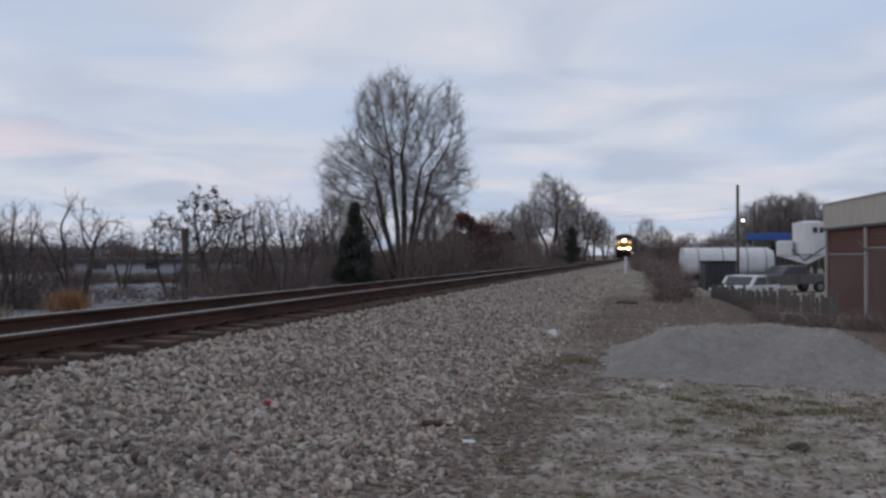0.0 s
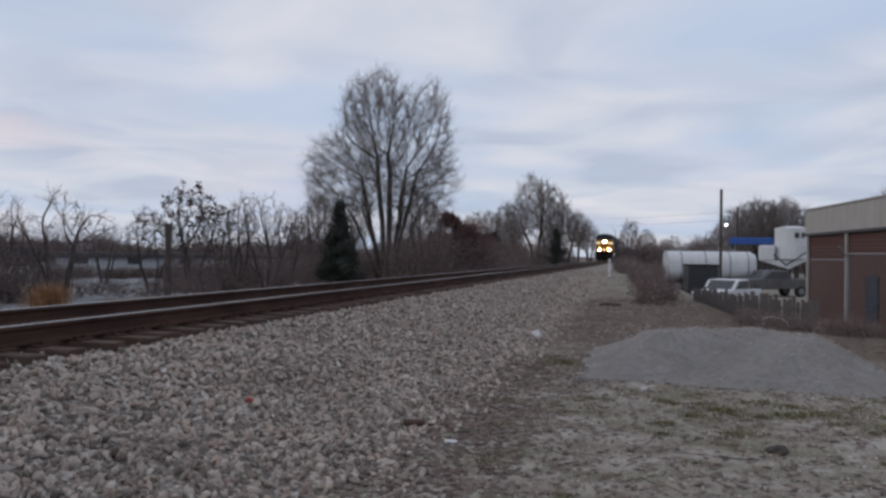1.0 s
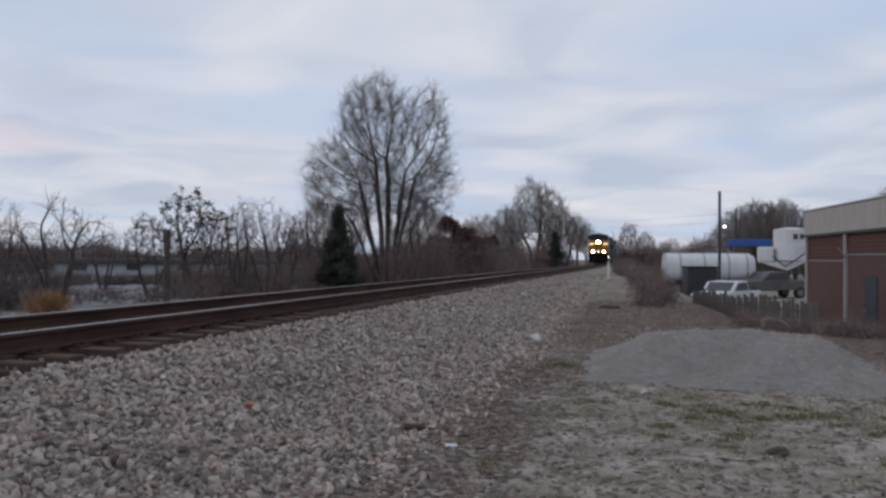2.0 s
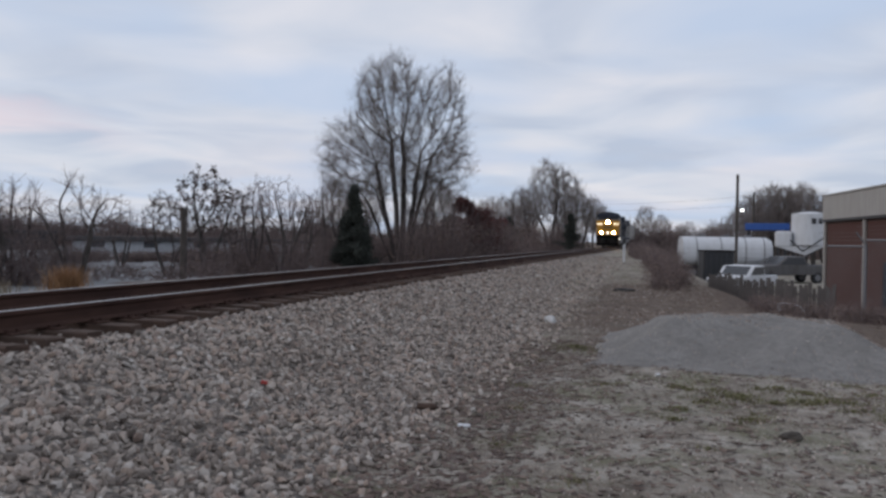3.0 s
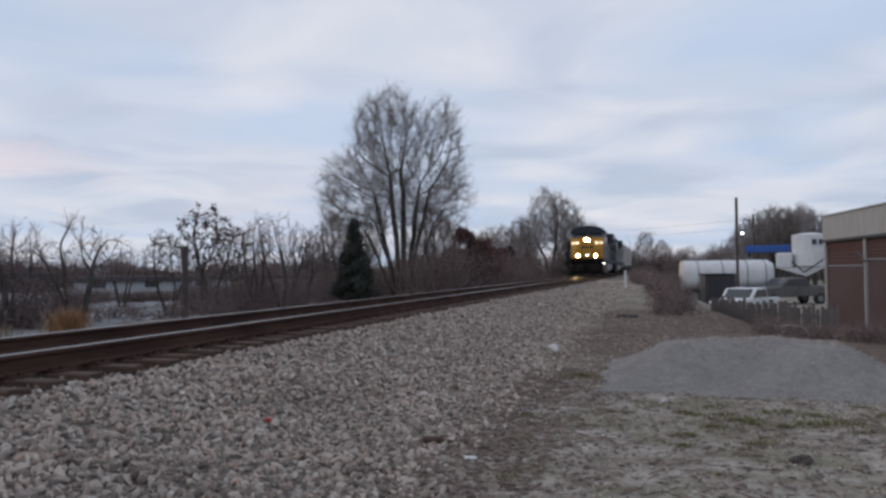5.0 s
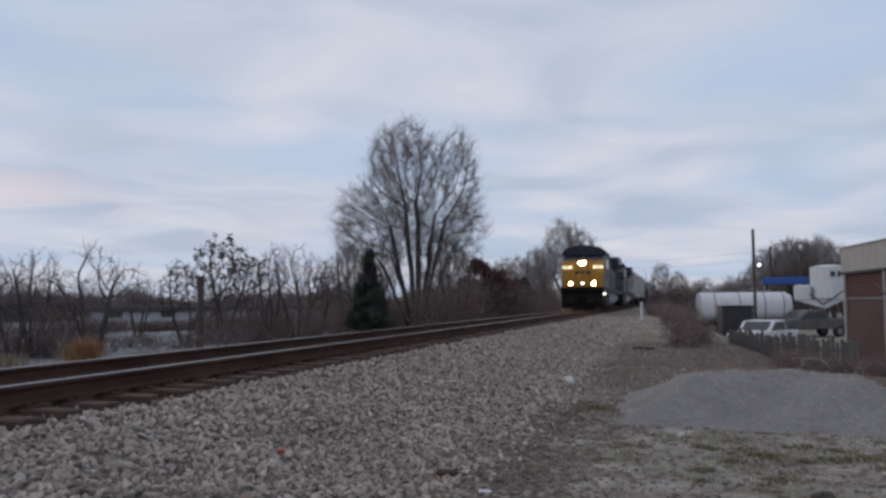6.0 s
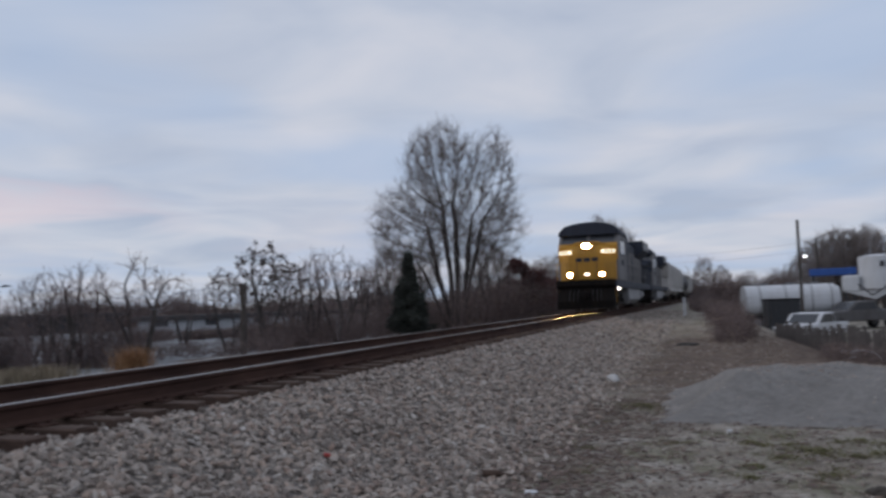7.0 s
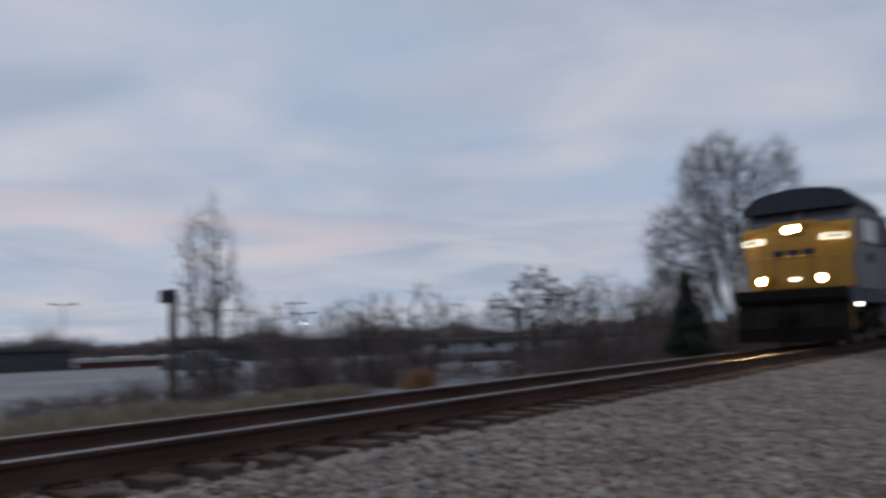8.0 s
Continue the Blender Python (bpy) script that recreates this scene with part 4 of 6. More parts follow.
    for s in (-1, 1):
        part("air_tank", cyl(bmesh.new(), (s * 1.2, 14.4, 0.85), (s * 1.2, 16.2, 0.85), 0.24, seg=14), M_TANKGREY, L)
        part("battery_box", bx(min(s * 1.0, s * 1.42), max(s * 1.0, s * 1.42), 6.75, 7.8, 0.55, 1.18, 0.03), M_TANKGREY, L)
    truck(L, 4.2, 3, 4.1, 0.53, rolling)
    truck(L, 17.9, 3, 4.1, 0.53, rolling)
    # lamps
    hb = bx(-0.28, 0.28, 0.98, 1.5, 3.12, 3.52, 0.06)
    b = prism(bmesh.new(), [(-1.36, 3.25), (1.36, 3.25), (0.55, 3.58), (-0.55, 3.58)], "y", 1.32, 1.50)
    part("headlight_fairing", b, paint, nose)
    hl = part("headlight", hb, paint, L)
    for s in (-1, 1):
        part("headlight_lens", cyl(bmesh.new(), (s * 0.1, 0.985, 3.32), (s * 0.1, 0.955, 3.32), 0.092, seg=20), M_HEADLAMP if lead else M_GLASS, hl)
        part("bezel", ring((s * 0.1, 3.32), 0.094, 0.985, 0.88), M_BLACK, hl)
        h = part("ditch_light", bx(s * 0.80 - 0.16, s * 0.80 + 0.16, 0.55, 0.85, 1.72, 2.02, 0.04), M_YELLOW if lead else M_BLUE, L)
        part("ditch_light_lens", cyl(bmesh.new(), (s * 0.80, 0.555, 1.87), (s * 0.80, 0.525, 1.87), 0.088, seg=20), M_DITCH if lead else M_GLASS, h)
        part("bezel", ring((s * 0.80, 1.87), 0.096, 0.555, 0.45), M_BLACK, h)
        nb = part("number_board", bx(s * 1.08 - 0.33, s * 1.08 + 0.33, 0.92, 1.12, 2.95, 3.11, 0.015, rot=pose(0, 0, 0, 0, 0, s * 30)), M_BOARD if lead else M_DARK, nose, "lit cream number board")
        b = bmesh.new()
        for k in range(4):
            box(b, -0.235 + k * 0.13, -0.155 + k * 0.13, -0.012, 0.0, -0.05, 0.05)
        part("number_bars", b, M_DARK, nb, at=pose(s * 1.08, 1.02, 3.03, 0, 0, s * 30) @ pose(0, -0.1, 0))
    part("centre_lamp", bx(-0.1, 0.1, 0.90, 0.95, 1.86, 1.93, 0.01, 1), M_STEPLAMP if lead else M_DARK, L)
    for s in (-1, 1):
        b = bmesh.new()
        rail_bar(b, [(s * 0.5, 0.86, 1.75), (s * 0.5, 0.86, 2.75)], 0.014)
        part("grab_rail", b, M_BLUE, nose)
    b = bmesh.new()
    rail_bar(b, [(-0.95, 0.42, 1.6), (-0.95, 0.42, 2.5), (0.95, 0.42, 2.5), (0.95, 0.42, 1.6)], 0.017)
    part("nose_handrail", b, M_YELLOW if lead else M_GREY, L)
    return L


def covered_hopper(rolling, mat, lab):
    """A three-bay covered hopper 16.8 m long."""
    H = thing("hopper_car", lab, "freight car", "train cars")
    n = 16.8
    prof = [(-1.30, 1.35), (-1.55, 1.7), (-1.60, 2.6), (-1.56, 3.7), (-1.42, 4.2), (-0.9, 4.5), (0.9, 4.5), (1.42, 4.2), (1.56, 3.7), (1.60, 2.6), (1.55, 1.7), (1.30, 1.35)]
    b = prism(bmesh.new(), prof, "y", 1.6, n - 1.6)
    part("body", b, mat, H)
    for y in (1.6, n - 1.6):
        e = 0.55 if y < 5 else n - 0.55
        part("end_sheet", prism(bmesh.new(), [(y, 2.6), (y, 4.2), (e, 4.2), (e, 4.12), (y + (e - y) * 0.1, 2.6)], "x", -1.45, 1.45), mat, H)
    for s in (-1, 1):
        for i in range(9):
            y = 2.0 + i * 1.6
            b = prism(bmesh.new(), [(s * 1.55, 1.7), (s * 1.66, 1.75), (s * 1.68, 2.6), (s * 1.63, 3.7), (s * 1.50, 4.18), (s * 1.42, 4.2), (s * 1.56, 3.7), (s * 1.60, 2.6)], "y", y - 0.05, y + 0.05)
            part("side_rib", b, mat, H)
        part("side_sill", bx(min(s * 1.48, s * 1.60), max(s * 1.48, s * 1.60), 0.5, n - 0.5, 1.18, 1.45, 0.02), mat, H)
        for y0 in (0.55, n - 1.0):
            b = bmesh.new()
            for k in range(9):
                rail_bar(b, [(s * 1.62, y0, 1.0 + k * 0.38), (s * 1.62, y0 + 0.42, 1.0 + k * 0.38)], 0.014)
            rail_bar(b, [(s * 1.62, y0, 0.9), (s * 1.62, y0, 4.25)], 0.016)
            rail_bar(b, [(s * 1.62, y0 + 0.42, 0.9), (s * 1.62, y0 + 0.42, 4.25)], 0.016)
            part("ladder", b, mat, H)
    for y in (4.6, 8.4, 12.2):
        b = bmesh.new()
        prism(b, [(-1.3, 1.36), (-0.4, 0.42), (0.4, 0.42), (1.3, 1.36)], "y", y - 1.0, y + 1.0)
        part("outlet_bay", b, mat, H)
    part("running_board", bx(-0.45, 0.45, 1.0, n - 1.0, 4.52, 4.58), M_GALV, H)
    for i in range(8):
        part("roof_hatch", bx(-0.3, 0.3, 2.2 + i * 1.6, 3.2 + i * 1.6, 4.58, 4.68, 0.03, 1), mat, H)
    part("centre_sill", bx(-0.2, 0.2, -0.2, n + 0.2, 0.82, 1.2, 0.02), M_BLACK, H)
    truck(H, 2.0, 2, 1.75, 0.42, rolling)
    truck(H, n - 2.0, 2, 1.75, 0.42, rolling)
    return H


def tank_car(rolling):
    """A black tank car 15 m long."""
    H = thing("tank_car", "black cylindrical tank car with dusty sides", "freight car", "train cars")
    n = 15.0
    b = bmesh.new()
    cyl(b, (0, 0.9, 2.62), (0, n - 0.9, 2.62), 1.48, seg=36)
    for y0, y1 in ((0.9, 0.5), (n - 0.9, n - 0.5)):
        cyl(b, (0, y0, 2.62), (0, y1, 2.62), 1.48, 0.9, 36)
    part("tank", b, M_TANKBLACK, H)
    b = cyl(bmesh.new(), (0, n / 2, 4.0), (0, n / 2, 4.5), 0.5, seg=18)
    part("dome", b, M_TANKBLACK, H)
    b = bmesh.new()
    for s in (-1, 1):
        rail_bar(b, [(s * 1.0, n / 2 - 1.2, 4.05), (s * 1.0, n / 2 - 1.2, 4.75), (s * 1.0, n / 2 + 1.2, 4.75), (s * 1.0, n / 2 + 1.2, 4.05)], 0.02)
        rail_bar(b, [(s * 1.5, n / 2, 0.9), (s * 1.52, n / 2, 2.6), (s * 1.0, n / 2, 4.05)], 0.02)
    part("platform_rail", b, M_GALV, H)
    for y in (0.5, n - 2.3):
        part("stub_sill", bx(-0.6, 0.6, y, y + 1.8, 0.85, 1.3, 0.03), M_BLACK, H)
    for y in (2.6, n - 2.6):
        part("tank_band", cyl(bmesh.new(), (0, y - 0.06, 2.62), (0, y + 0.06, 2.62), 1.50, seg=36), M_BLACK, H)
    for y in (0.0, n - 0.25):
        part("coupler", bx(-0.15, 0.15, y - 0.3, y + 0.5, 0.72, 1.0, 0.03), M_BLACK, H)
    truck(H, 1.9, 2, 1.75, 0.42, rolling)
    truck(H, n - 1.9, 2, 1.75, 0.42, rolling)
    return H


NOSE_AT_8 = 22.7       # y of the lead engine's front at the clip's end
TRAIN = []             # (thing, offset behind the front, rolling wheels)


def make_train():
    off = 0.0
    for lead in (True, False):
        roll = []
        TRAIN.append((locomotive(lead, roll), off, roll))
        off += 22.6
    for i, kind in enumerate("HHTTHTTHTT"):
        roll = []
        if kind == "H":
            TRAIN.append((covered_hopper(roll, M_HOPPER, "pale grey covered hopper car with ribbed dusty sides"), off, roll))
            off += 17.4
        else:
            TRAIN.append((tank_car(roll), off, roll))
            off += 15.6


make_train()

# ---- trees and scrub ----


def sides(r):
    return 7 if r > 0.08 else 5 if r > 0.03 else 3


def colonize(rng, points, stems, step, reach, kill, up):
    """Branches that grow towards points of a crown: nodes and each one's parent. stems: base, direction, length."""
    nodes, par = [], []
    for base, d, length in stems:
        p, last = np.array(base, float), -1
        d = np.array(d, float) / np.linalg.norm(d)
        for k in range(max(2, int(length / step) + 1)):
            nodes.append(p)
            par.append(last)
            last = len(nodes) - 1
            p = p + (d + rng.normal(0, 0.07, 3)) * step
    near, dist = np.zeros(len(points), int), np.full(len(points), 1e9)
    kids = {}

    def feel(first):
        fresh = np.array(nodes[first:])
        D = np.linalg.norm(points[:, None, :] - fresh[None], axis=2)
        j = D.argmin(1)
        m = D[np.arange(len(points)), j]
        closer = m < dist
        near[closer], dist[closer] = j[closer] + first, m[closer]

    feel(0)
    alive = dist > kill
    for _ in range(140):
        act = np.nonzero(alive & (dist < reach))[0]
        if not len(act):
            break
        pull = {}
        for a in act:
            n = int(near[a])
            pull[n] = pull.get(n, 0) + (points[a] - nodes[n]) / dist[a]
        first = len(nodes)
        for n, v in pull.items():
            if kids.get(n, 0) >= 3:
                alive[near == n] = False
                continue
            v = v / (np.linalg.norm(v) + 1e-6) + np.array((0, 0, up)) + rng.normal(0, 0.08, 3)
            if par[n] >= 0 and n not in kids:
                v = v + (nodes[n] - nodes[par[n]]) / step * 0.7
            nodes.append(nodes[n] + v / np.linalg.norm(v) * step)
            par.append(n)
            kids[n] = kids.get(n, 0) + 1
        if len(nodes) == first:
            continue
        feel(first)
        alive &= dist > kill
    return np.array(nodes), par


def crown_points(rng, lobes, n):
    """Points spread over the volume of several ellipsoids (centre, radii)."""
    out = []
    size = np.array([r[0] * r[1] * r[2] for _, r in lobes])
    for (c, r), share in zip(lobes, size / size.sum()):
        k = max(8, int(n * share))
        d = rng.normal(size=(k, 3))
        d /= np.linalg.norm(d, axis=1)[:, None]
        out.append(np.array(c) + d * np.array(r) * rng.uniform(0.12, 1, k)[:, None] ** 0.45)
    return np.concatenate(out)


def grown_tree(seed, lobes, n, stems, step, height, trunk_r, tip, twigs, twig_len, up=0.12, mat_t=None, mat_c=None, clumps=0):
    """A bare tree: trunk and limbs in one mesh, thin branches and twigs in another."""
    rng = np.random.default_rng(seed)
    N, par = colonize(rng, crown_points(rng, lobes, n), stems, step, step * 9, step * 1.5, up)
    m = len(N)
    tips = np.zeros(m)
    for i in range(m - 1, -1, -1):
        tips[i] = max(1.0, tips[i])
        if par[i] >= 0:
            tips[par[i]] += tips[i]
    # each limb is as thick as the tips it carries
    R = tip * tips ** (math.log(trunk_r / tip) / math.log(tips.max()))
    k = height / (N[:, 2].max() + twig_len * 0.6)
    thick, thin, ends = [], [], []
    for i in range(m):
        if par[i] < 0:
            continue
        a, b = Vector(N[par[i]] * k), Vector(N[i] * k)
        seg = (a, b, min(R[par[i]], R[i] * 1.3), R[i])
        (thick if R[i] > trunk_r * 0.2 else thin).append(seg)
        if R[i] < tip * 3.2:
            d = (b - a).normalized()
            for _ in range(twigs):
                v = (d + Vector(rng.normal(0, 0.5, 3)) + Vector((0, 0, 0.3))).normalized()
                ln = twig_len * rng.uniform(0.35, 1.15)
                p = a.lerp(b, rng.random())
                q = p + v * ln * 0.5
                v2 = (v + Vector(rng.normal(0, 0.3, 3)) + Vector((0, 0, 0.12))).normalized()
                e = q + v2 * ln * 0.5
                thin += [(p, q, tip * 0.75, tip * 0.6), (q, e, tip * 0.6, tip * 0.4)]
                w = (v + Vector(rng.normal(0, 0.7, 3))).normalized()
                thin.append((q, q + w * ln * 0.45, tip * 0.5, tip * 0.35))
                ends.append(e)
    tv, tf = tubes(thick, sides)
    cv, cf = tubes(thin, lambda r: 4 if r > tip * 3 else 3)
    mats = [mat_c or M_TWIG]
    if clumps:
        # clinging dead leaves and seed heads at some twig ends
        mats.append(M_DEADLEAF)
        slots = [0] * len(cf)
        for e in ends[::clumps]:
            for _ in range(7):
                c = e + Vector(rng.normal(0, 0.07, 3))
                a = Vector(rng.normal(0, 1, 3)).normalized() * 0.075
                b = a.orthogonal().normalized() * 0.045
                j = len(cv)
                cv += [c - a, c + b, c + a, c - b]
                cf.append((j, j + 1, j + 2, j + 3))
                slots.append(1)
        return mesh("trunk", tv, tf, mat_t or M_BARK, True), mesh("crown", cv, cf, None, False, mats, slots)
    return mesh("trunk", tv, tf, mat_t or M_BARK, True), mesh("crown", cv, cf, mats[0])


def fan(rng, n, lean, length, spread=0.2):
    """Stems that rise from one foot."""
    out = []
    for i in range(n):
        a = 6.283 * i / n + rng.uniform(-0.5, 0.5)
        l = lean * rng.uniform(0.4, 1.0)
        out.append(((math.cos(a) * spread, math.sin(a) * spread, -0.15), (math.cos(a) * l, math.sin(a) * l, 1.0), length * rng.uniform(0.75, 1.15)))
    return out


def tall_tree():
    lobes = [((-0.9, 0, 10.9), (2.9, 3.2, 4.0)), ((2.9, 0.3, 10.4), (1.75, 2.2, 3.9)), ((-3.5, 0, 7.0), (2.55, 2.8, 3.2)), ((2.4, 0, 6.9), (2.6, 2.8, 2.9)), ((-0.5, 0, 7.6), (2.5, 2.6, 3.5))]
    stems = []
    for bx0, dx, dy, up_to in ((0.0, 0.02, 0.0, 9.5), (0.25, 0.12, 0.08, 8.5), (-0.25, -0.10, -0.06, 9.0), (0.1, 0.2, -0.12, 7.5), (-0.4, -0.2, 0.1, 7.5),
                               (-0.6, -0.42, 0.0, 5.2), (0.5, 0.34, 0.05, 6.0), (-0.2, -0.32, -0.22, 5.6), (0.9, 0.28, 0.2, 4.4)):
        stems.append(((bx0, dy * 2, -0.15), (dx, dy, 1.0), up_to))
    return grown_tree(4, lobes, 3800, stems, 0.34, 15.2, 0.20, 0.0095, 7, 1.25, 0.3)


def wood_tree(seed):
    rng = random.Random(seed)
    lobes = [((rng.uniform(-0.7, 0.7), 0, 7.4), (2.7, 2.7, 3.6)), ((rng.uniform(-2.4, -1.4), rng.uniform(-1, 1), 5.6), (2.0, 2.2, 2.6)), ((rng.uniform(1.4, 2.4), rng.uniform(-1, 1), 5.4), (2.0, 2.2, 2.7))]
    return grown_tree(seed, lobes, 900, fan(rng, 2 + seed % 2, 0.3, 3.4), 0.42, 11.2, 0.2, 0.016, 6, 1.3, 0.22)


def scrub_tree(seed, clumps):
    rng = random.Random(seed)
    lobes = [((rng.uniform(-0.5, 0.5), 0, 3.7), (1.5, 1.3, 1.7)), ((rng.uniform(-1.5, -0.9), 0.2, 3.1), (0.9, 0.9, 1.2)), ((rng.uniform(0.9, 1.5), -0.2, 3.0), (0.9, 0.9, 1.2))]
    return grown_tree(seed, lobes, 420, fan(rng, 3 + seed % 3, 0.42, 1.6, 0.14), 0.22, 5.5, 0.10, 0.0105, 2, 0.6, 0.25, M_BARK, M_SCRUB, clumps)


def crooked_tree(seed):
    rng = random.Random(seed)
    lobes = [((-1.2, 0, 2.9), (1.1, 0.9, 0.6)), ((1.1, 0, 3.0), (1.1, 0.9, 0.7)), ((-0.1, 0, 3.8), (0.6, 0.6, 0.9)), ((0.2, 0.3, 2.7), (1.0, 1.0, 0.8))]
    return grown_tree(seed, lobes, 420, fan(rng, 3, 0.4, 1.7, 0.1), 0.22, 4.6, 0.11, 0.012, 2, 0.6, 0.15, M_BARK, M_SCRUB)


def place_tree(meshes, x, y, name, label, rot=0.0, scale=1.0, group="", z=None, wide=1.0):
    t = thing(name, label, "tree", group, at=Matrix.LocRotScale((x, y, gz(x, y) if z is None else z), Euler((0, 0, radians(rot))), (scale * wide, scale * wide, scale)))
    part("trunk", meshes[0], M_BARK, t)
    part("crown", meshes[1], M_TWIG, t)
    return t


def polar(az, dist):
    return dist * math.sin(radians(az)), dist * math.cos(radians(az))


def leaf_quads(rng, centre_fn, n, size):
    vs, fs = [], []
    for _ in range(n):
        c = centre_fn(rng)
        a = Vector((rng.gauss(0, 1), rng.gauss(0, 1), rng.gauss(0, 0.6))).normalized()
        b = a.orthogonal().normalized()
        s = size * rng.uniform(0.6, 1.4)
        k = len(vs)
        vs += [c - a * s, c + b * s * 0.5, c + a * s, c - b * s * 0.5]
        fs.append((k, k + 1, k + 2, k + 3))
    return vs, fs


def make_trees():
    # the tall bare tree beyond the track
    x, y = polar(-18.0, 56)
    place_tree(tall_tree(), x, y, "tall_bare_tree", "tall leafless many-stemmed tree in the scrub by the track", 18)
    crook = [crooked_tree(120 + i) for i in range(2)]
    for i, (az, d, h) in enumerate(((-40.0, 34, 4.6), (-44.6, 33, 3.9))):
        px, py = polar(az, d)
        place_tree(crook[i % 2], px, py, "crooked_tree", "crooked thick-limbed bare tree in the scrub", 40 + 80 * i, h / 4.6, "scrub trees")
    mids = [wood_tree(50 + i) for i in range(4)]
    spar = [scrub_tree(70 + i, 3 if i == 2 else 0) for i in range(5)]
    # smaller bare trees of the scrub: bearing, distance, height
    for i, (az, d, h, k) in enumerate(((-31.6, 40, 4.7, 2), (-34.2, 41, 3.6, 2), (-28.4, 40, 4.2, 4), (-26.5, 42, 4.3, 0), (-29.9, 46, 3.9, 1), (-25.2, 47, 4.3, 3),
                                       (-46.6, 40, 3.2, 3), (-23.9, 52, 4.8, 4), (-55.3, 30, 6.9, 3), (-54.2, 33, 4.2, 1), (-51.5, 35, 3.0, 4), (-15.2, 52, 4.6, 1), (-37.2, 52, 3.2, 0), (-43.4, 37, 3.7, 1), (-45.4, 36, 3.4, 4), (-49.6, 34, 3.3, 0))):
        px, py = polar(az, d)
        place_tree(spar[k], px, py, "scrub_tree", "small crooked leafless tree in the brown scrub", 67 * i, (h + 0.3) / 5.0, "scrub trees", wide=0.62 if h > 6.5 else 1.0)
    # woods along the track further on
    for i, (az, d, h, k) in enumerate(((-7.4, 118, 12.8, 0), (-6.2, 122, 11.6, 1), (-8.9, 112, 9.2, 2), (-10.6, 105, 7.2, 3), (-5.2, 140, 10.5, 2), (-9.8, 120, 8.8, 1), (-11.8, 96, 6.6, 0), (-4.4, 165, 10.0, 3),
                                       (-3.6, 210, 10.5, 1), (-12.4, 88, 5.6, 2), (-16.2, 58, 6.8, 3), (-20.6, 58, 6.4, 2), (-22.6, 60, 6.0, 3), (0.3, 190, 8.2, 1), (-0.7, 205, 9.6, 3), (1.6, 200, 6.6, 0), (3.0, 210, 6.0, 2), (4.4, 205, 6.2, 3),
                                       (6.1, 118, 8.6, 0), (7.2, 112, 9.4, 1), (8.4, 120, 10.0, 2), (9.6, 115, 9.6, 3), (10.7, 122, 8.2, 1), (13.6, 100, 8.4, 0), (15.4, 96, 9.6, 2), (17.5, 104, 10.5, 3), (5.2, 130, 7.8, 2), (12.2, 125, 8.0, 3), (6.7, 104, 8.6, 2), (7.8, 106, 9.2, 3), (9.0, 108, 9.4, 0), (8.1, 128, 10.4, 1), (10.1, 106, 8.8, 2), (2.2, 150, 6.0, 1), (3.6, 160, 5.6, 0))):
        px, py = polar(az, d)
        place_tree(mids[k], px, py, "bare_tree", "leafless grey-brown tree in a wood edge", 41 * i, h / 10.0, "wood edge trees")
    # cedars: drooping sprays on whorls of short limbs
    rng = random.Random(7)
    for az, d, h, w in ((-21.5, 46, 4.8, 1.35), (-22.1, 47, 2.9, 1.1), (-20.8, 47, 2.4, 1.1), (-5.9, 92, 4.2, 1.5), (-10.3, 96, 4.6, 2.0)):
        px, py = polar(az, d)
        t = thing("cedar", "dark green ragged cedar in the scrub", "tree", "cedars", at=pose(px, py, gz(px, py)))
        tv, tf = tubes([(Vector((0, 0, -0.1)), Vector((0.04, 0, h * 0.97)), 0.09, 0.012)], sides)
        part("trunk", mesh("trunk", tv, tf, M_BARK), M_BARK, t)
        sprays = []
        for _k in range(int(32 * h)):
            f = rng.random() ** 0.85
            ang = rng.uniform(0, 6.283)
            reach = w * (0.05 + 1.0 * (1 - f) ** 1.05) * rng.uniform(0.3, 1.45) * (0.7 + 0.5 * abs(math.sin(f * 13.0))) * (0.88 + 0.24 * math.sin(ang * 2 + az))
            sprays.append((ang, reach, 0.05 * h + f * h * 0.95, rng.uniform(0.1, 0.55)))

        def needle(r, sprays=sprays):
            ang, reach, z, rise = r.choice(sprays)
            q = r.random() ** 0.6
            o = 0.05 + 0.10 * q
            return Vector((math.cos(ang) * reach * q + r.gauss(0, o), math.sin(ang) * reach * q + r.gauss(0, o), max(0.03, z + reach * q * rise * 0.6 - 0.1 * q + r.gauss(0, o))))
        v, f = leaf_quads(rng, needle, int(3200 * h), 0.062)
        part("foliage", mesh("foliage", v, f, M_NEEDLE), M_NEEDLE, t)
    # trees that keep russet leaves
    for i, (az, d, h, w) in enumerate(((-13.6, 62, 5.0, 1.5), (-12.3, 64, 4.1, 1.8), (-14.4, 63, 3.6, 1.5), (-11.2, 72, 3.7, 2.0))):
        px, py = polar(az, d)
        s = spar[i if i < 2 else i + 1]
        t = thing("russet_tree", "small tree with clinging dull red leaves", "tree", "russet trees", at=pose(px, py, gz(px, py)))
        k = Matrix.Diagonal((h / 5.5, h / 5.5, h / 5.5, 1))
        part("trunk", s[0], M_BARK, t, at=k)
        part("branches", s[1], M_SCRUB, t, at=k)
        clumps = [(rng.uniform(-w, w) * 0.8, rng.uniform(-w, w) * 0.8, h * rng.uniform(0.15, 0.97), rng.uniform(0.3, 0.62)) for _ in range(26)]
        clumps = [(cx * (1.25 - cz / h), cy * (1.25 - cz / h), cz, r) for cx, cy, cz, r in clumps]

        def leafp(r, clumps=clumps):
            cx, cy, cz, rad = r.choice(clumps)
            return Vector((cx + r.gauss(0, rad * 0.55), cy + r.gauss(0, rad * 0.55), max(0.1, cz + r.gauss(0, rad * 0.4))))
        v, f = leaf_quads(rng, leafp, 8000, 0.095)
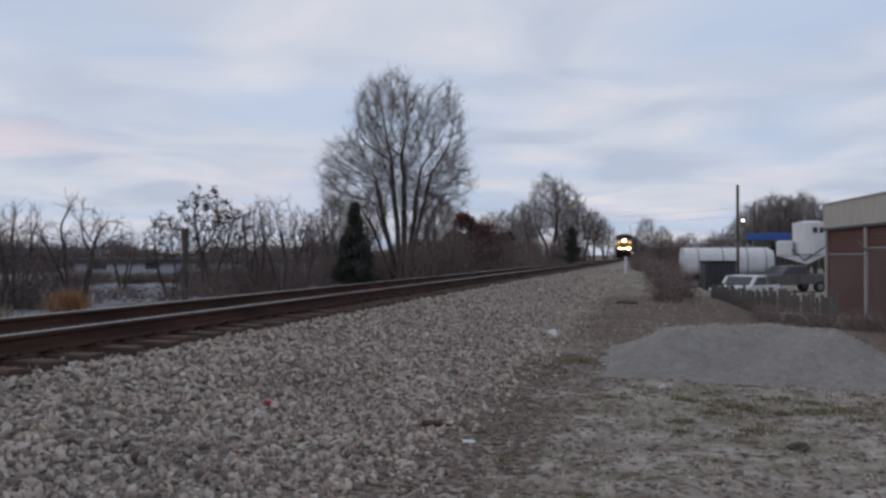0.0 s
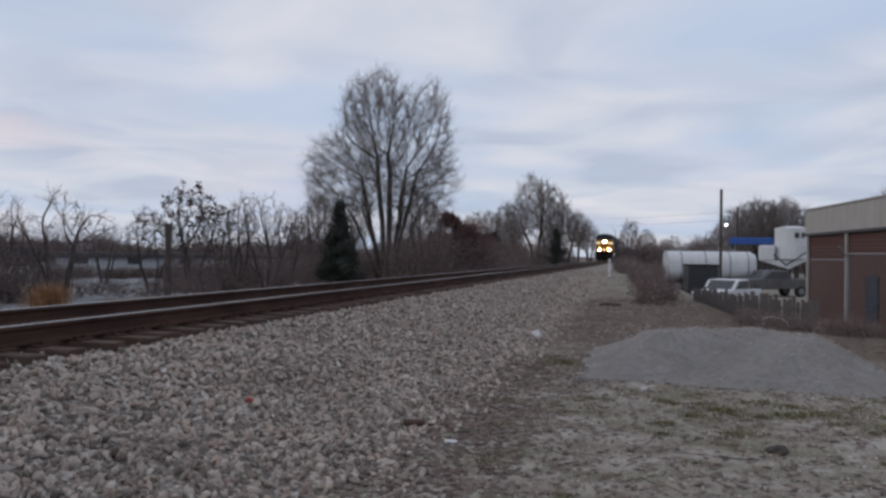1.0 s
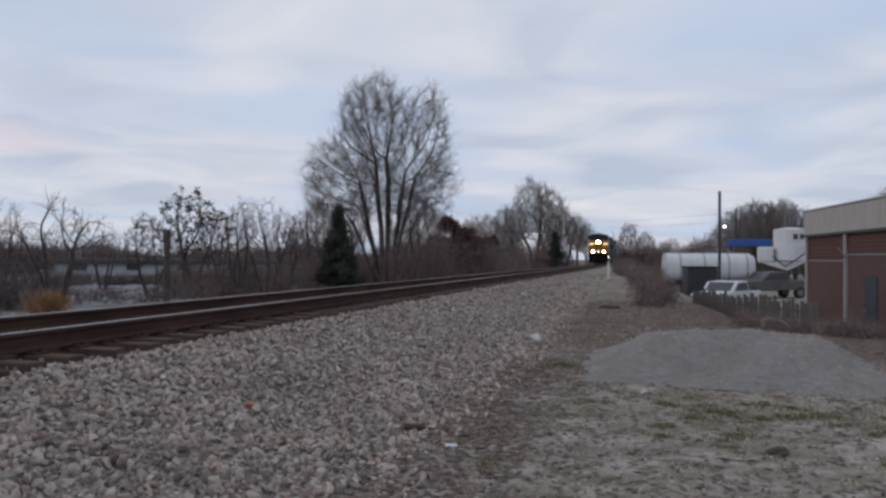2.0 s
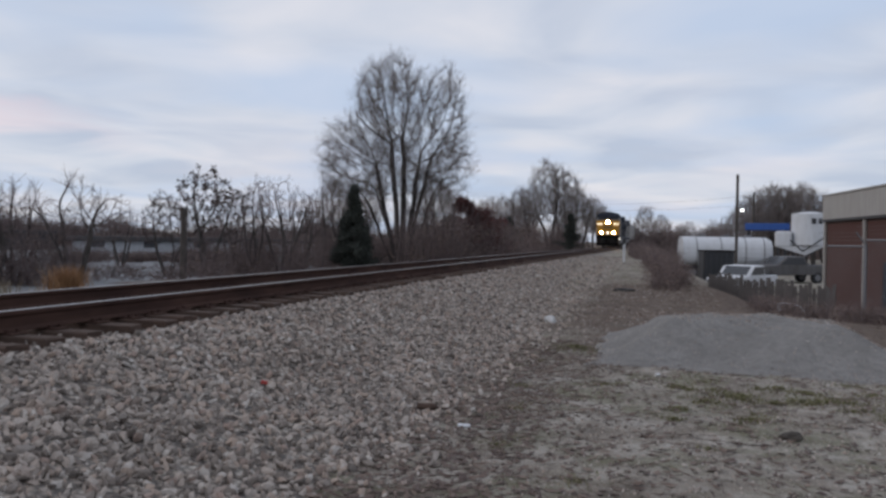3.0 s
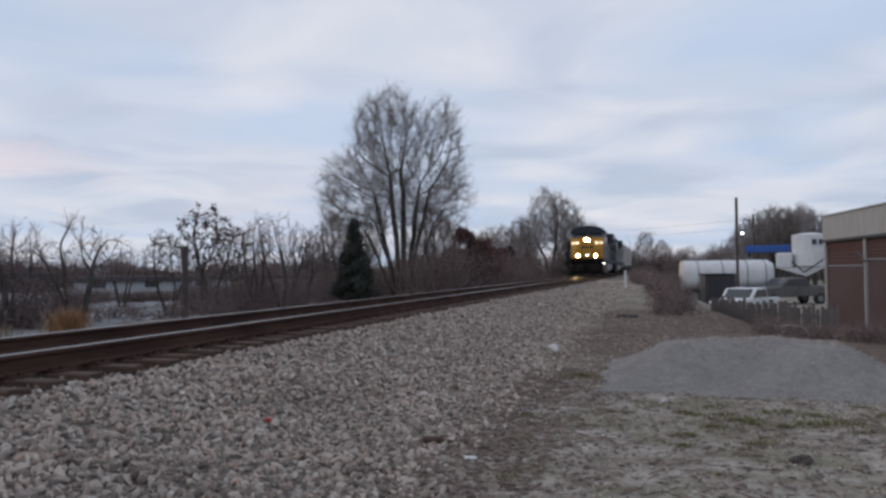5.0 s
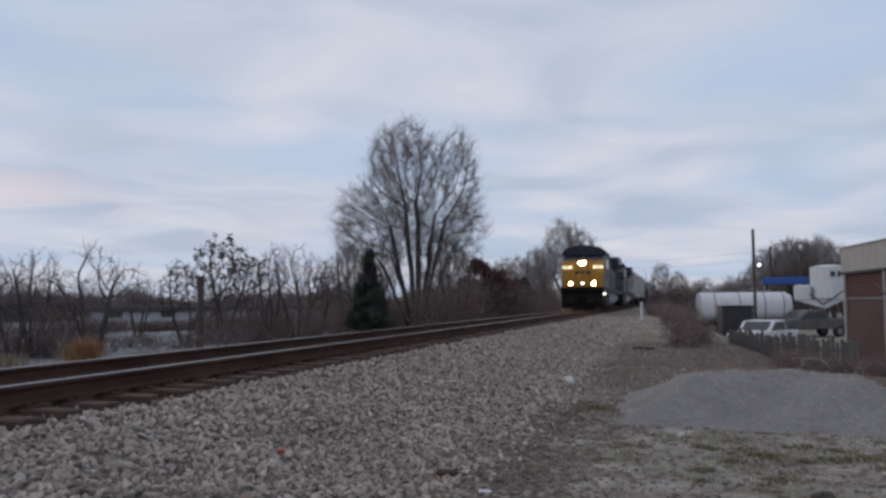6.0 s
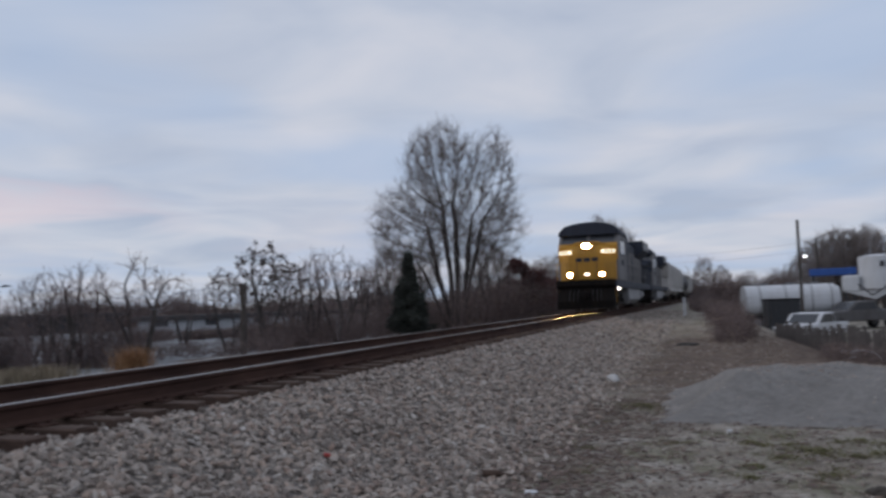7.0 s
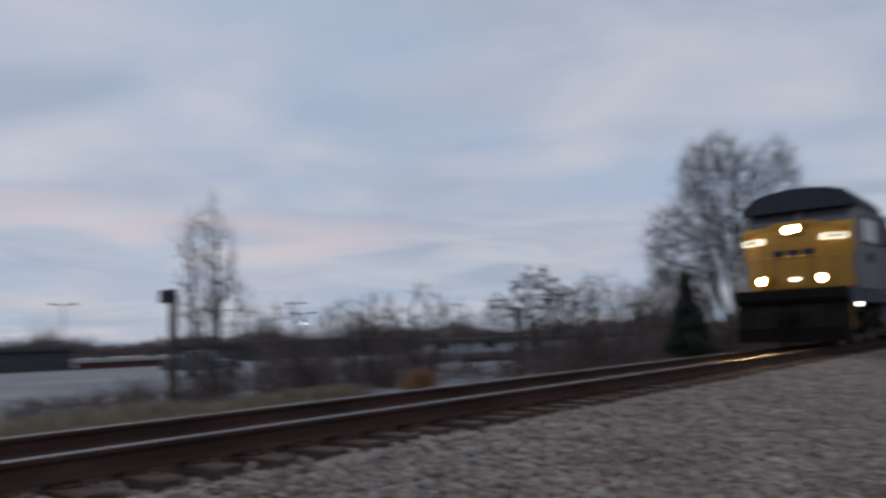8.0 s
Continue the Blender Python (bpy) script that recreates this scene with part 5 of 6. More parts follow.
        part("leaves", mesh("leaves", v, f, M_REDLEAF), M_REDLEAF, t)


make_trees()


def shrub_segs(rng, x, y, h, w, stems, thick):
    out = []
    z = gz(x, y) - 0.05
    for _ in range(stems):
        a = rng.uniform(0, 6.283)
        l = rng.uniform(0.1, 1.0) * w
        p0 = Vector((x + rng.gauss(0, w * 0.25), y + rng.gauss(0, w * 0.25), z))
        p1 = p0 + Vector((math.cos(a) * l * 0.45, math.sin(a) * l * 0.45, h * rng.uniform(0.35, 0.6)))
        p2 = p1 + Vector((math.cos(a) * l * 0.6 + rng.gauss(0, 0.12), math.sin(a) * l * 0.6 + rng.gauss(0, 0.12), h * rng.uniform(0.1, 0.5)))
        out += [(p0, p1, thick, thick * 0.75), (p1, p2, thick * 0.75, thick * 0.4)]
        for _k in range(4):
            f = rng.random()
            q = p0.lerp(p1, f) if rng.random() < 0.4 else p1.lerp(p2, f)
            e = q + Vector((rng.gauss(0, 0.3), rng.gauss(0, 0.3), rng.uniform(-0.05, 0.45))) * (0.6 + h * 0.25)
            out.append((q, e, thick * 0.5, thick * 0.25))
    return out


def scrub(name, label, spots, stems, thick, seed, mat, leaves=0, leaf_mat=None, leaf_size=0.04):
    rng = random.Random(seed)
    segs = []
    for x, y, h, w in spots:
        segs += shrub_segs(rng, x, y, h * rng.uniform(0.4, 1.45), w, stems, thick)
    v, f = tubes(segs, lambda r: 3)
    ob = tagged(new(name, mesh(name, v, f, mat)), label, "scrub", kind="stuff")
    if leaves:
        def put(r):
            x, y, h, w = r.choice(spots)
            return Vector((x + r.gauss(0, w * 0.5), y + r.gauss(0, w * 0.5), gz(x, y) + h * 0.9 * r.random() ** 1.4))
        lv, lf = leaf_quads(rng, put, leaves, leaf_size)
        o = part("dead_leaves", mesh("dead_leaves", lv, lf, leaf_mat), leaf_mat, ob)
        o["kind"] = "stuff"
    return ob


def make_scrub():
    rng = random.Random(77)
    # tangle beyond the track, from the lot's corner to the woods
    s = []
    for _ in range(240):
        y = rng.uniform(26, 78)
        x = -15.5 - rng.uniform(0, 9) - 0.05 * y
        az = math.degrees(math.atan2(x, y))
        h = rng.choice((1.0, 1.4, 1.9)) if az < -24 else 2.2
        if -39.8 < az < -33.4:
            h = 0.6
        s.append((x, y, h, 0.9))
    for az, d, h in ((-42.3, 33, 2.0), (-41.2, 35, 2.2), (-43.6, 34, 1.9), (-45, 33, 1.6), (-50.2, 32, 2.1), (-49.2, 33, 2.1), (-48.4, 33, 1.6), (-40.0, 37, 1.9), (-54.6, 30, 1.3), (-30.6, 40, 1.5), (-28.2, 40, 1.7), (-26.5, 42, 1.8), (-25, 44, 1.8), (-46.5, 36, 2.0), (-50.8, 31, 2.4), (-47.5, 33, 1.9), (-56.6, 31, 0.9), (-62.5, 27, 0.8), (-66, 26, 0.7), (-59.6, 29, 0.9), (-53, 36, 1.0), (-54.9, 29, 1.0), (-31.8, 41, 1.7), (-29.5, 42, 1.6), (-27.4, 43, 1.8)):
        for _ in range(6):
            x, y = polar(az + rng.gauss(0, 0.7), d + rng.gauss(0, 1.0))
            s.append((x, y, h, 0.8))
    scrub("scrub", "tangle of brown leafless bushes beyond the track", s, 15, 0.012, 5, M_SCRUB, 13000, M_BROWNLEAF, 0.05)
    # thicket under the tall tree and along the rails further off
    s = []
    for _ in range(300):
        y = rng.uniform(46, 170)
        x = -11.5 - 0.012 * y - rng.uniform(0, 1) ** 1.3 * (12 + 0.05 * y)
        s.append((x, y, 2.4 + 0.014 * y, 1.4))
    scrub("thicket", "dense dark thicket of bare brush under the trees", s, 18, 0.02, 6, M_SCRUB, 24000, M_BROWNLEAF, 0.09)
    # brambles on the bank above the yard
    s = []
    for i in range(150):
        y = rng.uniform(24.5, 95)
        e = 1.7 - 3.1 * float(ss(15, 80, y))
        s.append((e - 0.9 + rng.uniform(0.0, 1.3) - 0.6 * float(ss(44, 27, y)), y, 1.05 - 0.3 * rng.random() - 0.35 * float(ss(40, 27, y)) * rng.random(), 0.42))
    scrub("brambles", "brown brambles and weeds on the bank above the yard", s, 16, 0.009, 8, M_SCRUB, 9000, M_BROWNLEAF, 0.045)
    # weeds at the foot of the fence
    s = [(2.2 + rng.uniform(0, 6.5), 20.0 + rng.uniform(-1.6, 1.2), 0.4, 0.4) for _ in range(60)]
    scrub("fence_weeds", "knee-high dead weeds at the foot of the fence", s, 12, 0.005, 9, M_SCRUB, 5000, M_BROWNLEAF, 0.03)
    # the far woods round the horizon
    s = []
    for _ in range(520):
        az = rng.uniform(-75, -14)
        d = rng.uniform(130, 190)
        x, y = polar(az, d)
        s.append((x, y, 3.6 + 1.2 * math.sin(az * 0.7) * math.sin(az * 0.23), 3.2))
    for _ in range(260):
        az = rng.uniform(-2.5, 26)
        d = rng.uniform(150, 230)
        x, y = polar(az, d)
        s.append((x, y, 4.3 + 1.2 * math.sin(az * 1.9), 3.4))
    scrub("far_woods", "distant hazy line of bare woods", s, 26, 0.06, 10, M_SCRUB, 30000, M_BROWNLEAF, 0.3)
    s = [(*polar(rng.uniform(-41, -27), rng.uniform(60, 66)), 0.75, 1.0) for _ in range(70)]
    scrub("low_hedge", "low brown hedge along the edge of the lot", s, 18, 0.02, 12, M_SCRUB, 5000, M_BROWNLEAF, 0.07)
    blades("orange_grass", [(*polar(-40.5, 27.5), 0.24, 0.4), (*polar(-40.9, 27.3), 0.34, 0.28), (*polar(-39.9, 27.6), 0.42, 0.2)], 900, 0.85, 0.01, M_ORANGE, "tuft of orange-brown dry broom grass", "dry grass", 41, 0.95)
    blades("pale_grass", [(*polar(-47.5, 26), 0.9, 1.0), (*polar(-46, 27), 0.9, 1.0), (*polar(-49.5, 25), 0.7, 0.8), (*polar(-62, 20), 1.8, 0.9), (*polar(-57, 22), 1.4, 0.9), (*polar(-66, 19), 1.8, 0.9), (*polar(-58, 22), 1.6, 0.6), (*polar(-69, 18), 1.8, 0.7), (*polar(-52, 24), 1.2, 0.7), (*polar(-72, 17), 2.0, 1.0), (*polar(-64, 21), 2.0, 1.0), (*polar(-60, 24), 1.6, 1.0)], 1300, 0.5, 0.012, M_STRAW, "clumps of pale dry grass beside the track bed", "dry grass", 42, 0.6)


make_scrub()

# ---- across the track: lot, lamps, poles, low buildings ----


def wood_pole(x, y, top, r, name, label, head=False, arm=False):
    z = gz(x, y)
    t = thing(name, label, "pole", at=pose(x, y, z))
    part("shaft", cyl(bmesh.new(), (0, 0, -0.3), (0, 0, top - z), r * 1.15, r, 12), M_POLE, t)
    if head:
        b = cyl(bmesh.new(), (0.0, -0.32, top - z - 0.52), (0.0, -0.32, top - z - 0.05), 0.22, seg=14)
        part("transformer", b, M_DARK, t)
    if arm:
        b = bx(-0.9, 0.9, -0.14, -0.05, top - z - 0.5, top - z - 0.38, 0.01, 1)
        part("crossarm", b, M_POLE, t)
        for k in (-0.8, -0.3, 0.3, 0.8):
            part("insulator", cyl(bmesh.new(), (k, -0.1, top - z - 0.38), (k, -0.1, top - z - 0.24), 0.04, 0.025, 8), M_GALV, t)
    return t


def lot_lamp(az, d, top, lit):
    x, y = polar(az, d)
    z = gz(x, y)
    t = thing("lot_lamp", "tall lamp post with two flat heads over the lot", "lamp post", "lot lamps", at=pose(x, y, z, 0, 0, -az))
    part("post", cyl(bmesh.new(), (0, 0, -0.1), (0, 0, top - z), 0.09, 0.06, 10), M_DARK, t)
    b = bx(-1.2, 1.2, -0.04, 0.04, top - z - 0.08, top - z, 0.01, 1)
    part("arm", b, M_DARK, t)
    for s in (-1, 1):
        h = part("lamp_head", bx(s * 1.15 - 0.38, s * 1.15 + 0.38, -0.2, 0.2, top - z - 0.02, top - z + 0.14, 0.03), M_DARK, t)
    if lit:
        part("lit_lens", bx(-0.2, 0.2, -0.24, -0.19, -1.2 + top - z, -1.1 + top - z, 0.02), M_YARDLAMP, t)


def low_building(az0, az1, d, z0, z1, wall, roof, name, label, over=0.5):
    (x0, y0), (x1, y1) = polar(az0, d), polar(az1, d)
    cx, cy = (x0 + x1) / 2, (y0 + y1) / 2
    ln, ang = math.hypot(x1 - x0, y1 - y0), math.atan2(y1 - y0, x1 - x0)
    t = thing(name, label, "building", at=Matrix.Translation((cx, cy, 0)) @ Matrix.Rotation(ang, 4, "Z"))
    part("wall", bx(-ln / 2, ln / 2, 0, 10, z0, z1 - 0.45, 0.02, 1), wall, t)
    part("roof", bx(-ln / 2 - over, ln / 2 + over, -over, 10 + over, z1 - 0.45, z1, 0.04, 1), roof, t)
    n = int(ln / 4)
    for i in range(n):
        u = -ln / 2 + (i + 0.5) * ln / n
        w = part("window", bx(u - 0.6, u + 0.6, -0.03, 0.02, z0 + 0.7, z0 + 1.7), M_GLASS, t)
        part("frame", bx(u - 0.7, u + 0.7, -0.05, -0.005, z0 + 0.58, z0 + 0.68), wall, w)


def make_left_side():
    x, y = polar(-33.2, 36)
    wood_pole(x, y, 2.78, 0.13, "old_pole", "short dark weathered wooden pole in the scrub")
    x, y = polar(-57.4, 31)
    wood_pole(x, y, 3.75, 0.15, "utility_pole", "wooden utility pole with a dark transformer", True)
    x, y = polar(-24.9, 70)
    wood_pole(x, y, 4.2, 0.1, "utility_pole", "thin distant wooden pole with a cross arm", False, True)
    for az, d, top, lit in ((-64.2, 105, 7.2, False), (-54.3, 118, 6.6, False), (-49.1, 112, 7.0, False), (-48.6, 95, 5.0, True), (-70.5, 110, 7.2, False)):
        lot_lamp(az, d, top, lit)
    low_building(-40.2, -24.0, 84, -0.4, 1.35, M_PALEWALL, M_FASCIA, "low_warehouse", "long low building with a dark flat roof beyond the lot")
    low_building(-63.4, -57.2, 96, -0.4, 0.75, M_BRICK, M_CREAM, "brick_shed", "long low red-brown shed at the edge of the lot")
    low_building(-80, -63.6, 97, -0.4, 2.2, M_FASCIA, M_FASCIA, "dark_warehouse", "long dark low building beyond the lot")
    low_building(-57.0, -41.0, 104, -0.4, 1.9, M_FASCIA, M_FASCIA, "dark_warehouse", "long dark low building beyond the lot")


make_left_side()

# ---- the yard on the right ----


def chain_link(p0, p1, h):
    """One fence panel: posts with slanting arms, rails, wire mesh."""
    (x0, y0), (x1, y1) = p0, p1
    ln = math.hypot(x1 - x0, y1 - y0)
    ang = math.atan2(y1 - y0, x1 - x0)
    z = min(gz(x0, y0), gz(x1, y1))
    t = thing("chain_link_fence", "galvanised chain-link fence panel with barbed wire arms", "fence", "yard fence", at=Matrix.Translation((x0, y0, z)) @ Matrix.Rotation(ang, 4, "Z"))
    b = cyl(bmesh.new(), (0, 0, -0.2), (0, 0, h), 0.042, seg=10)
    post = part("post", b, M_GALV, t)
    b = bmesh.new()
    rail_bar(b, [(0, 0, h - 0.02), (0.0, 0.24, h + 0.28)], 0.022)
    part("barb_arm", b, M_GALV, post)
    b = bmesh.new()
    rail_bar(b, [(0, 0, h - 0.06), (ln, 0, h - 0.06)], 0.024)
    part("top_rail", b, M_GALV, t)
    segs = []
    for k in range(3):
        o = Vector((0, 0.08 * (k + 1), h + 0.09 * (k + 1)))
        segs.append((o, o + Vector((ln, 0, 0)), 0.004, 0.004))
    sp = 0.075
    n = int((ln + h) / sp)
    for i in range(n):
        for s in (0, 1):
            u = i * sp
            a0, a1 = max(0.0, u - (h - 0.08)), min(ln, u)
            if a1 <= a0:
                continue
            q0, q1 = (u - a0), (u - a1)
            if s:
                q0, q1 = h - 0.08 - q0, h - 0.08 - q1
            segs.append((Vector((a0, 0, q0 + 0.02)), Vector((a1, 0, q1 + 0.02)), 0.0022, 0.0022))
    v, f = tubes(segs, lambda r: 3)
    part("wire_mesh", mesh("wire_mesh", v, f, M_GALV), M_GALV, t)


def make_fence():
    line = [(6.7, 16.6), (5.75, 18.9), (4.92, 21.2), (4.36, 22.75)]
    for a, b in zip(line, line[1:]):
        chain_link(a, b, 2.15)


make_fence()


def board_fence():
    """A low screen of uneven upright boards behind the wire."""
    t = thing("board_fence", "low screen of weathered grey upright boards", "fence")
    rng = random.Random(61)
    p0, p1 = Vector((1.75, 28.2)), Vector((4.75, 23.6))
    n = 40
    d = (p1 - p0) / n
    ang = math.degrees(math.atan2(d.y, d.x))
    for i in range(n):
        p = p0 + d * (i + 0.5)
        z = gz(p.x, p.y)
        top = 0.62 - 0.14 * i / n + rng.uniform(-0.1, 0.1)
        part("board", bx(-0.062, 0.062, -0.012, 0.012, 0, top - z, 0.006, 1), M_BOARD_OLD, t, at=pose(p.x, p.y, z - 0.03, rng.uniform(-2, 2), rng.uniform(-2, 2), ang))
    for zz in (-0.1, 0.25):
        part("cross_rail", cyl(bmesh.new(), (p0.x + 0.03, p0.y + 0.03, zz), (p1.x + 0.03, p1.y + 0.03, zz - 0.1), 0.03, seg=6), M_BOARD_OLD, t)


board_fence()


def brick_building():
    """Brick wall that runs towards the camera, a cream metal band above it."""
    x0, y0, x1, y1 = 6.35, 33.6, 7.75, 20.0
    ln = math.hypot(x1 - x0, y1 - y0)
    ang = math.atan2(y1 - y0, x1 - x0)
    t = thing("brick_building", "single-storey red-brown brick building with cream metal upper band", "building", at=Matrix.Translation((x0, y0, -1.0)) @ Matrix.Rotation(ang, 4, "Z"))
    part("wall", bx(0, ln, 0.03, 9.0, 0, 3.55, 0.01, 1), M_MORTAR, t)
    part("metal_band", bx(-0.06, ln + 0.06, -0.08, 9.06, 3.55, 4.5, 0.02, 1), M_CREAM, t)
    part("roof", bx(-0.1, ln + 0.1, -0.12, 9.1, 4.5, 4.56, 0.01, 1), M_CREAM, t)
    band = part("band_trim", bx(-0.08, ln + 0.08, -0.14, -0.082, 3.5, 3.6, 0.01, 1), M_FASCIA, t)
    for i in range(46):
        u = 0.1 + i * (ln - 0.2) / 46
        part("metal_rib", bx(u, u + 0.05, -0.087, -0.081, 3.6, 4.48), M_CREAM, band)
    for u in (0.25, 4.4, 8.6, 12.6):
        d = part("downspout", bx(u, u + 0.11, -0.13, -0.02, 0.05, 3.5, 0.02, 1), M_CREAM, t)
    # a door and a high window
    dr = part("door", bx(6.0, 6.95, -0.04, 0.03, 0.02, 2.1, 0.01, 1), M_BLUE, t)
    part("door_handle", cyl(bmesh.new(), (6.12, -0.1, 1.02), (6.12, -0.04, 1.02), 0.03, seg=8), M_GALV, dr)
    # bricks: courses of the wall's face, near stretch as single bricks, the rest joined
    me = bpy.data.meshes.new("brick")
    b = bx(-0.1, 0.1, -0.045, 0.0, -0.033, 0.033, 0.005, 1)
    b.to_mesh(me)
    b.free()
    me.materials.append(M_BRICK)
    vs, fs = [], []
    rows = int(3.48 / 0.076)
    n = 0
    for r in range(rows):
        z = 0.04 + r * 0.076
        u = 0.1 + (0.105 if r % 2 else 0.0)
        while u < ln - 0.1:
            if not (5.9 < u < 7.05 and z < 2.16):
                if 8.9 < u < 11.2 and 1.7 < z < 3.2 and n < 200:
                    part("brick", me, M_BRICK, t, at=pose(u, 0.03, z))
                    n += 1
                else:
                    k = len(vs)
                    for dx in (-0.1, 0.1):
                        for dy in (-0.015, 0.03):
                            for dz in (-0.033, 0.033):
                                vs.append((u + dx, dy + 0.0, z + dz))
                    fs += [tuple(k + a for a in q) for q in ((0, 4, 5, 1), (0, 1, 3, 2), (4, 6, 7, 5), (1, 5, 7, 3), (0, 2, 6, 4))]
            u += 0.21
    o = part("brickwork", mesh("brickwork", vs, fs, M_BRICK), M_BRICK, t)
    o["kind"] = "stuff"


brick_building()


def wheel_parts(parent, x, y, r, w=0.24):
    t = part("wheel", cyl(bmesh.new(), (x - w / 2, y, r), (x + w / 2, y, r), r, seg=22), M_RUBBER, parent)
    part("rim", cyl(bmesh.new(), (x - w / 2 - 0.012, y, r), (x + w / 2 + 0.012, y, r), r * 0.55, seg=16), M_GALV, t)


def tank_trailer():
    """White tank trailer standing across the view."""
    x, y = polar(4.5, 58)
    t = thing("tank_trailer", "white rounded tank trailer parked in the yard", "trailer", at=pose(x, y, gz(x, y), 0, 0, 8))
    b = bmesh.new()
    prof = []
    for i in range(28):
        a = 6.283 * i / 28
        prof.append((1.2 * math.copysign(abs(math.cos(a)) ** 0.75, math.cos(a)), 1.95 + 1.02 * math.copysign(abs(math.sin(a)) ** 0.75, math.sin(a))))
    prism(b, [(u, v) for u, v in prof], "x", -2.9, 2.7)
    part("tank", b, M_WHITE, t)
    b = prism(bmesh.new(), [(u * 0.9, 1.95 + (v - 1.95) * 0.86) for u, v in prof], "x", 2.7, 2.95)
    part("tank_end", b, M_WHITE, t)
    for u in (-2.0, -0.4, 1.2, 2.4):
        part("band", prism(bmesh.new(), [(p * 1.015, 1.95 + (q - 1.95) * 1.015) for p, q in prof], "x", u - 0.03, u + 0.03), M_GALV, t)
    for u in (-1.5, 0.1, 1.6):
        part("hatch", cyl(bmesh.new(), (u, 0, 2.9), (u, 0, 3.12), 0.26, seg=14), M_GALV, t)
    part("chassis", bx(-3.0, 2.9, -0.45, 0.45, 0.72, 1.0, 0.02, 1), M_BLACK, t)
    for u in (-2.3, -1.2, 1.9):
        w = part("wheel", cyl(bmesh.new(), (u, -1.22, 0.5), (u, -0.9, 0.5), 0.5, seg=20), M_RUBBER, t)
        part("rim", cyl(bmesh.new(), (u, -1.24, 0.5), (u, -1.1, 0.5), 0.28, seg=14), M_GALV, w)


def dark_container():
    x, y = polar(4.0, 45)
    t = thing("dark_container", "dark grey steel box on skids beside the white tank", "container", at=pose(x, y, gz(x, y), 0, 0, 6))
    part("body", bx(-0.78, 0.78, -0.9, 0.9, 0.42, 2.02, 0.05), M_DARK, t)
    for u in (-0.65, -0.39, -0.13, 0.13, 0.39, 0.65):
        part("rib", bx(u - 0.04, u + 0.04, -0.95, -0.89, 0.5, 1.97, 0.01, 1), M_DARK, t)
    for u in (-0.6, 0.6):
        part("skid", bx(u - 0.1, u + 0.1, -0.95, 0.95, 0.0, 0.42, 0.02, 1), M_BLACK, t)
    part("lid", bx(-0.82, 0.82, -0.95, 0.95, 2.02, 2.1, 0.02, 1), M_BLACK, t)


def pickup(az, d, rot, mat, lab, size=1.0):
    """A pickup: hood, cab, bed, wheels, glass."""
    x, y = polar(az, d)
    t = thing("pickup_truck", lab, "pickup truck", at=pose(x, y, gz(x, y), 0, 0, rot) @ Matrix.Diagonal((size, size, size, 1)))
    b = prism(bmesh.new(), [(-2.7, 0.5), (-2.72, 0.85), (-2.6, 1.08), (-1.2, 1.18), (-0.55, 1.72), (0.75, 1.76), (0.95, 1.16), (2.65, 1.16), (2.7, 0.55)], "x", -0.92, 0.92)
    bmesh.ops.bevel(b, geom=list(b.edges), offset=0.06, segments=2, affect="EDGES", profile=0.6)
    body = part("body", b, mat, t)
    part("bed_floor", bx(-0.78, 0.78, 1.05, 2.6, 1.17, 1.19), M_DARK, body)
    b = prism(bmesh.new(), [(-1.17, 1.22), (-0.60, 1.70), (-0.57, 1.70), (-1.12, 1.22)], "x", -0.74, 0.74)
    part("windscreen", b, M_GLASS, body)
    for s in (-1, 1):
        b = prism(bmesh.new(), [(-1.0, 1.22), (-0.5, 1.66), (0.68, 1.68), (0.82, 1.22)], "x", min(s * 0.905, s * 0.925), max(s * 0.905, s * 0.925))
        part("side_glass", b, M_GLASS, body)
        part("headlight", bx(s * 0.72 - 0.14, s * 0.72 + 0.14, -2.745, -2.68, 0.78, 0.96, 0.02, 1), M_GALV, body)
        for u in (-1.75, 1.75):
            wheel_parts(t, s * 0.80, u, 0.37)
    part("grille", bx(-0.52, 0.52, -2.745, -2.69, 0.72, 0.98, 0.02, 1), M_DARK, body)
    part("bumper", bx(-0.92, 0.92, -2.85, -2.68, 0.45, 0.66, 0.04), M_GALV, body)


